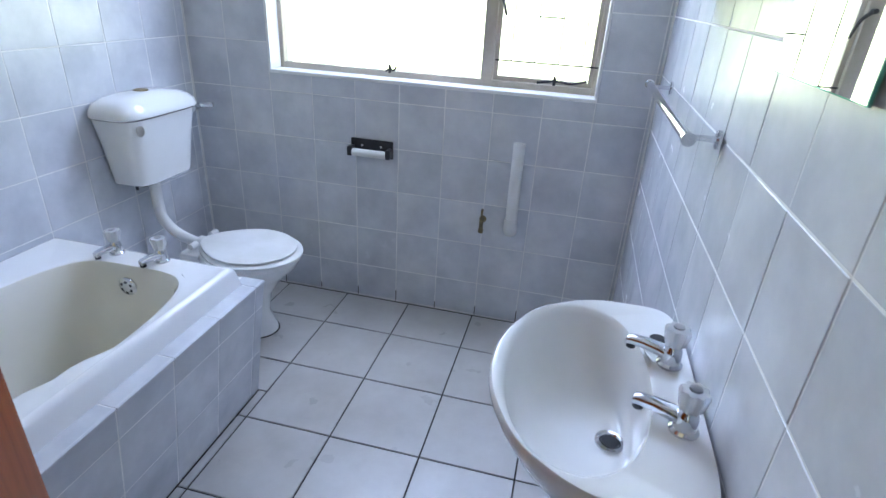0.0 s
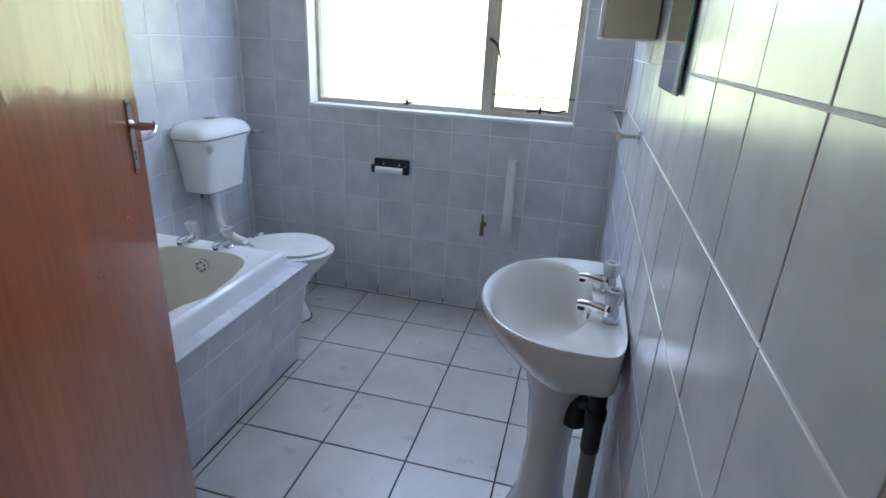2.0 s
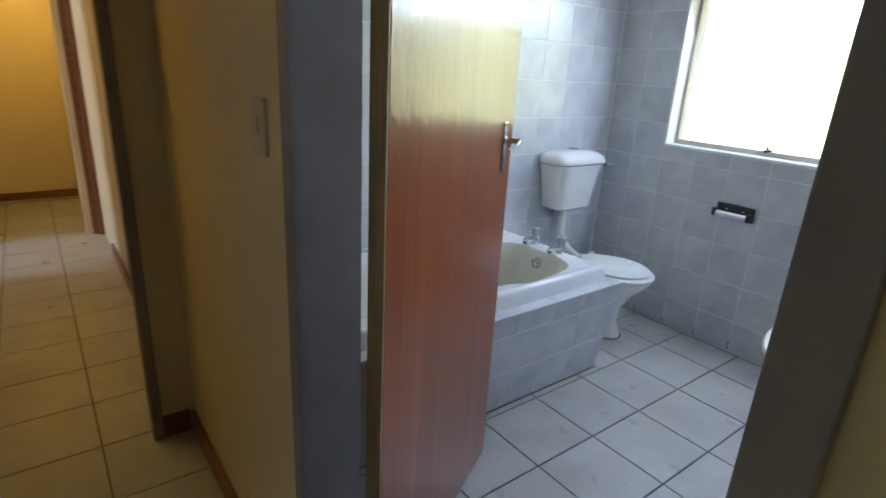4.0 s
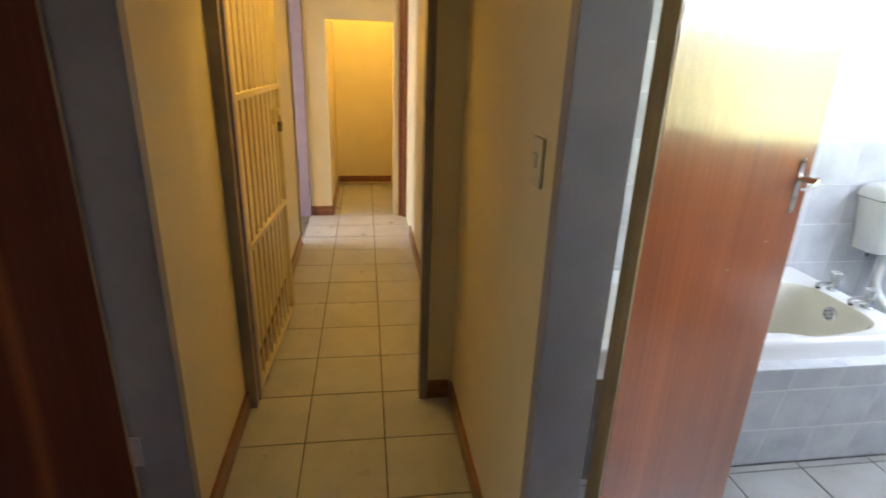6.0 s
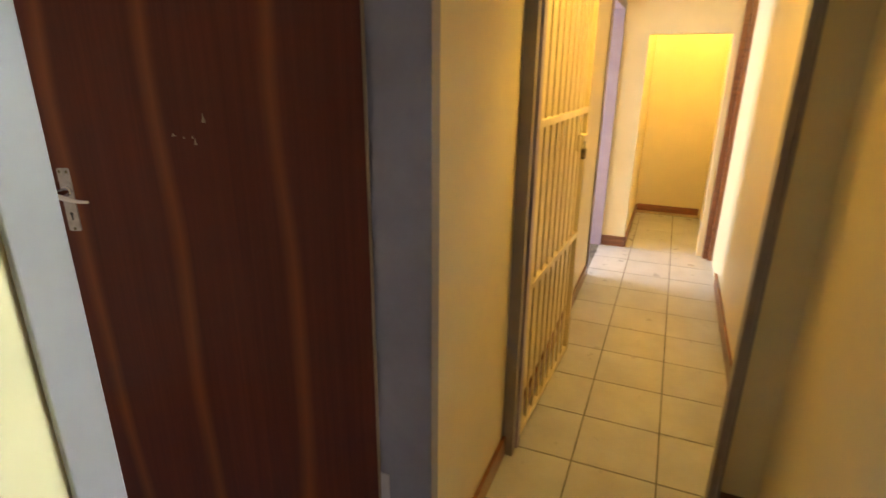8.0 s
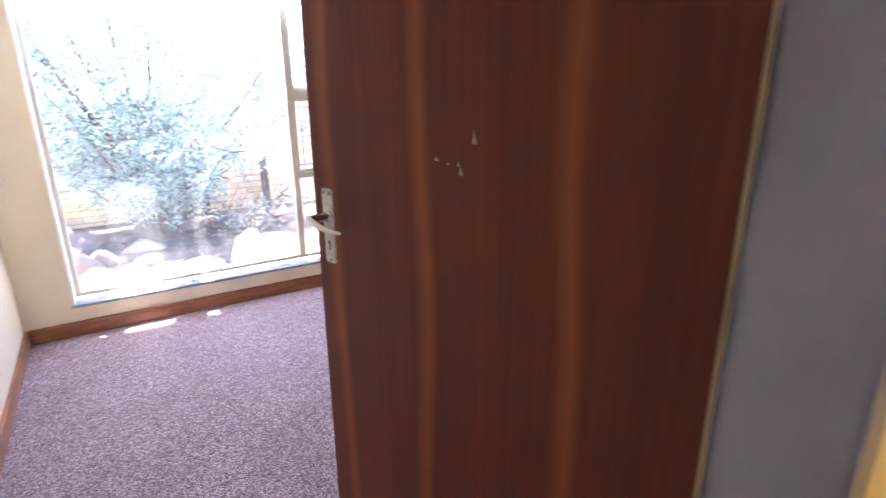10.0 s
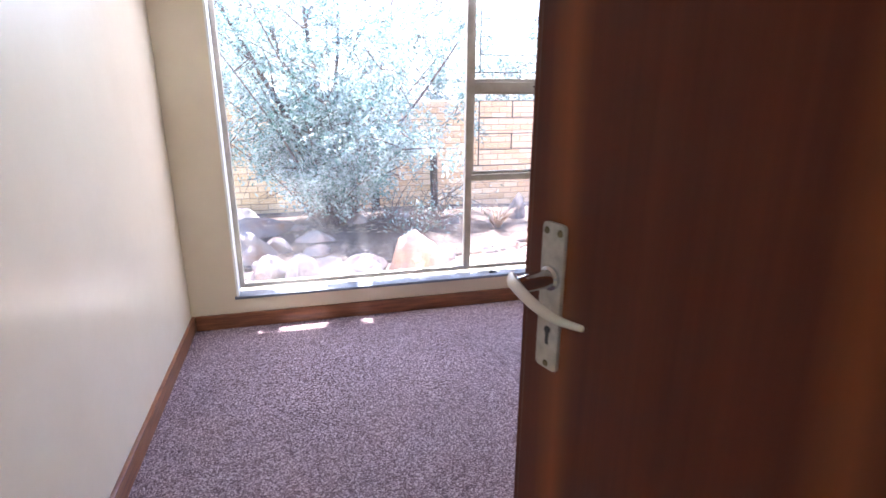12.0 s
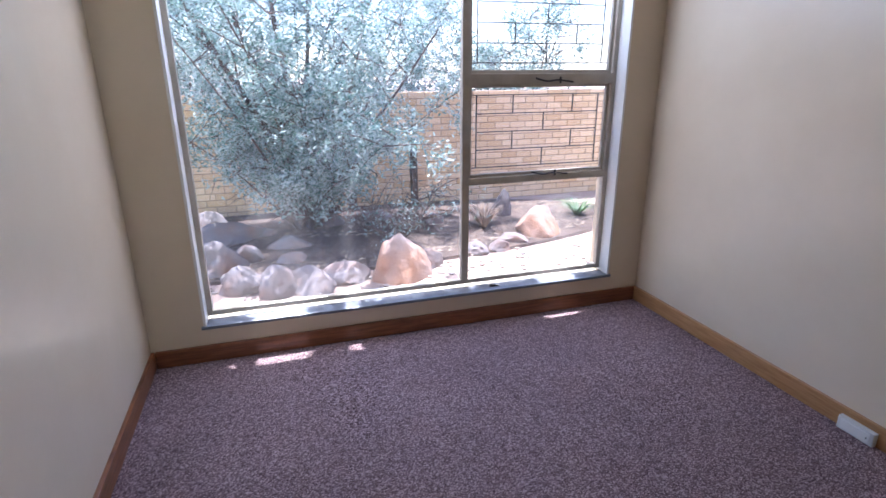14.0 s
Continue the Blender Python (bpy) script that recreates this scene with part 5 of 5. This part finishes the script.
window_light(-4.5, -7.58, 1.25, 1.7, 1.7, (-4.5, 0, 0.4), ROOM_WATTS, (0.80, 0.86, 1.0))

# ---------------------------------------------------------------- tiles and bricks
MESHES = {}


def tile_mesh(name, w, h, t, b, material):
    """A tile w by h, t thick, its face towards +z, with softened edges."""
    key = (name, round(w, 4), round(h, 4), t, material.name)
    if key not in MESHES:
        x, y = w / 2, h / 2
        v = [(-x, -y, 0), (x, -y, 0), (x, y, 0), (-x, y, 0), (-x, -y, t - b), (x, -y, t - b), (x, y, t - b), (-x, y, t - b), (b - x, b - y, t), (x - b, b - y, t), (x - b, y - b, t), (b - x, y - b, t)]
        f = [(i, (i + 1) % 4, (i + 1) % 4 + 4, i + 4) for i in range(4)] + [(i + 4, (i + 1) % 4 + 4, (i + 1) % 4 + 8, i + 8) for i in range(4)] + [(8, 9, 10, 11)]
        me = bpy.data.meshes.new(name)
        me.from_pydata(v, [], f)
        me.materials.append(material)
        MESHES[key] = me
    return MESHES[key]


def minus(rect, hole):
    u0, u1, v0, v1 = rect
    a0, a1, b0, b1 = max(u0, hole[0]), min(u1, hole[1]), max(v0, hole[2]), min(v1, hole[3])
    if a0 >= a1 or b0 >= b1:
        return [rect]
    return [r for r in ((u0, u1, v0, b0), (u0, u1, b1, v1), (u0, a0, b0, b1), (a1, u1, b0, b1)) if r[1] - r[0] > 0.012 and r[3] - r[2] > 0.012]


def tile_field(parent, basis, u_joint, v_joint, step, region, holes, material, joint, thick, jitter=0.0004, name="tile", bevel=0.0012):
    """Tiles on the plane of basis (u, v, normal), joints at u_joint + k*step and v_joint + k*step, within region, round holes."""
    rnd = random.Random(len(MESHES) + 7)
    inv = parent.matrix_world.inverted()
    i0, i1 = math.floor((region[0] - u_joint) / step), math.ceil((region[1] - u_joint) / step)
    j0, j1 = math.floor((region[2] - v_joint) / step), math.ceil((region[3] - v_joint) / step)
    for i in range(i0, i1):
        for j in range(j0, j1):
            r = (max(u_joint + i * step, region[0]), min(u_joint + (i + 1) * step, region[1]), max(v_joint + j * step, region[2]), min(v_joint + (j + 1) * step, region[3]))
            if r[1] - r[0] < 0.012 or r[3] - r[2] < 0.012:
                continue
            rects = [r]
            for h in holes:
                rects = [q for p in rects for q in minus(p, h)]
            for u0, u1, v0, v1 in rects:
                ob = new(name, tile_mesh(name, u1 - u0 - joint, v1 - v0 - joint, thick, bevel, material))
                ob.parent = parent
                tilt = pose(0, 0, rnd.uniform(-jitter, jitter), rnd.uniform(-0.12, 0.12), rnd.uniform(-0.12, 0.12))
                ob.matrix_basis = inv @ basis @ pose((u0 + u1) / 2, (v0 + v1) / 2, 0) @ tilt


def plane(origin, u, v):
    """The matrix of a plane: u and v its axes, the face towards u x v."""
    u, v = Vector(u), Vector(v)
    m = Matrix((u, v, u.cross(v))).transposed().to_4x4()
    m.translation = origin
    return m


bpy.context.view_layer.update()
ST = 0.2045
# north wall faces -y: u = x, v = z
tile_field(wall_north, plane((0, BY1 + 0.0050, 0), (1, 0, 0), (0, 0, 1)), -1.45, 0.178, ST, (BX0 + 0.006, BX1 - 0.006, 0.004, 2.03), [(BW[0], BW[1], BW[2], BW[3])], WALL_TILE, 0.0037, 0.006)
# joints that have lost their filling along the foot of the wall
for k in range(-2, 8):
    part("open_joint", boxes((-1.45 + k * ST - 0.0019, -1.45 + k * ST + 0.0019, BY1 - 0.0012, BY1 + 0.001, 0.001, 0.035 + 0.014 * (k % 3))), GROUT, wall_north)
# east wall faces -x: u = -y, v = z
tile_field(wall_bath_east, plane((BX1 + 0.0050, 0, 0), (0, -1, 0), (0, 0, 1)), 1.51, 0.178, ST, (-BY1 + 0.006, -BY0, 0.0, 2.03), [], WALL_TILE, 0.0037, 0.006)
# west wall faces +x: u = y, v = z
tile_field(wall_bath_west, plane((BX0 - 0.0050, 0, 0), (0, 1, 0), (0, 0, 1)), -1.11, 0.178, ST, (BY0, BY1 - 0.006, 0.0, 2.03), [], WALL_TILE, 0.0037, 0.006)
# bath surround: front faces +x, ledge faces up, end faces +y
tile_field(surround, plane((FOOT_X - 0.005, 0, 0.001), (0, 1, 0), (0.1497, 0, 0.9887)), -1.10, 0.198, ST, (BY0, -1.045, 0.0, 0.511), [], WALL_TILE, 0.0035, 0.006)
tile_field(surround, plane((0, 0, 0.4978), (1, 0, 0), (0, 1, 0)), -1.256, -1.10, ST, (-1.345, -1.256, BY0, -1.045), [], WALL_TILE, 0.003, 0.006)
tile_field(surround, plane((0, -1.0542, 0), (-1, 0, 0), (0, 0, 1)), 1.262, 0.198, ST, (1.338, -BX0, 0.0, 0.502), [], WALL_TILE, 0.003, 0.006)
# floors
FT = 0.33
tile_field(floor_bath, plane((0, 0, -0.0085), (1, 0, 0), (0, 1, 0)), -1.30, -0.53, FT, (BX0 + 0.004, BX1 - 0.010, CY1 + 0.08, BY1 - 0.011), [(BX0, FOOT_X + 0.003, -3.0, -1.046)], FLOOR_TILE, 0.006, 0.0085, 0.0003)
tile_field(floor_hall, plane((0, 0, -0.0085), (1, 0, 0), (0, 1, 0)), -1.642, -3.193, FT, (-6.27, EX, CY0, CY1 + 0.06), [(-6.4, -5.07, CY0, -3.59)], FLOOR_TILE, 0.006, 0.0085, 0.0003)

# garden wall: bricks in stretcher bond on a mortar core
WY, WALL_X0, WALL_X1, COURSES = -11.9, -8.5, 4.5, 18
garden_wall = structure("garden_wall", boxes((WALL_X0, WALL_X1, WY - 0.20, WY - 0.006, GZ - 0.05, GZ + COURSES * 0.086)), MORTAR, "yellow face-brick garden wall", "garden wall")
bpy.context.view_layer.update()
inv_wall = garden_wall.matrix_world.inverted()
rest_v, rest_f = [], []
full = tile_mesh("brick", 0.222, 0.075, 0.010, 0.003, BRICK)
for c in range(COURSES):
    z = GZ + 0.043 + c * 0.086
    x = WALL_X0 + (0.116 if c % 2 else 0.0)
    while x < WALL_X1 - 0.2:
        x += 0.232
        m = plane((x, WY - 0.006, z), (-1, 0, 0), (0, 0, 1))
        if -4.9 < x < -1.2:
            ob = new("brick", full)
            ob.parent = garden_wall
            ob.matrix_basis = inv_wall @ m
        else:
            n = len(rest_v)
            rest_v += [tuple(m @ v.co) for v in full.vertices]
            rest_f += [tuple(i + n for i in p.vertices) for p in full.polygons]
me = bpy.data.meshes.new("bricks")
me.from_pydata(rest_v, [], rest_f)
me.materials.append(BRICK)
rest = new("bricks", me)
rest.parent = garden_wall
tagged(rest, "yellow face bricks", kind="stuff")
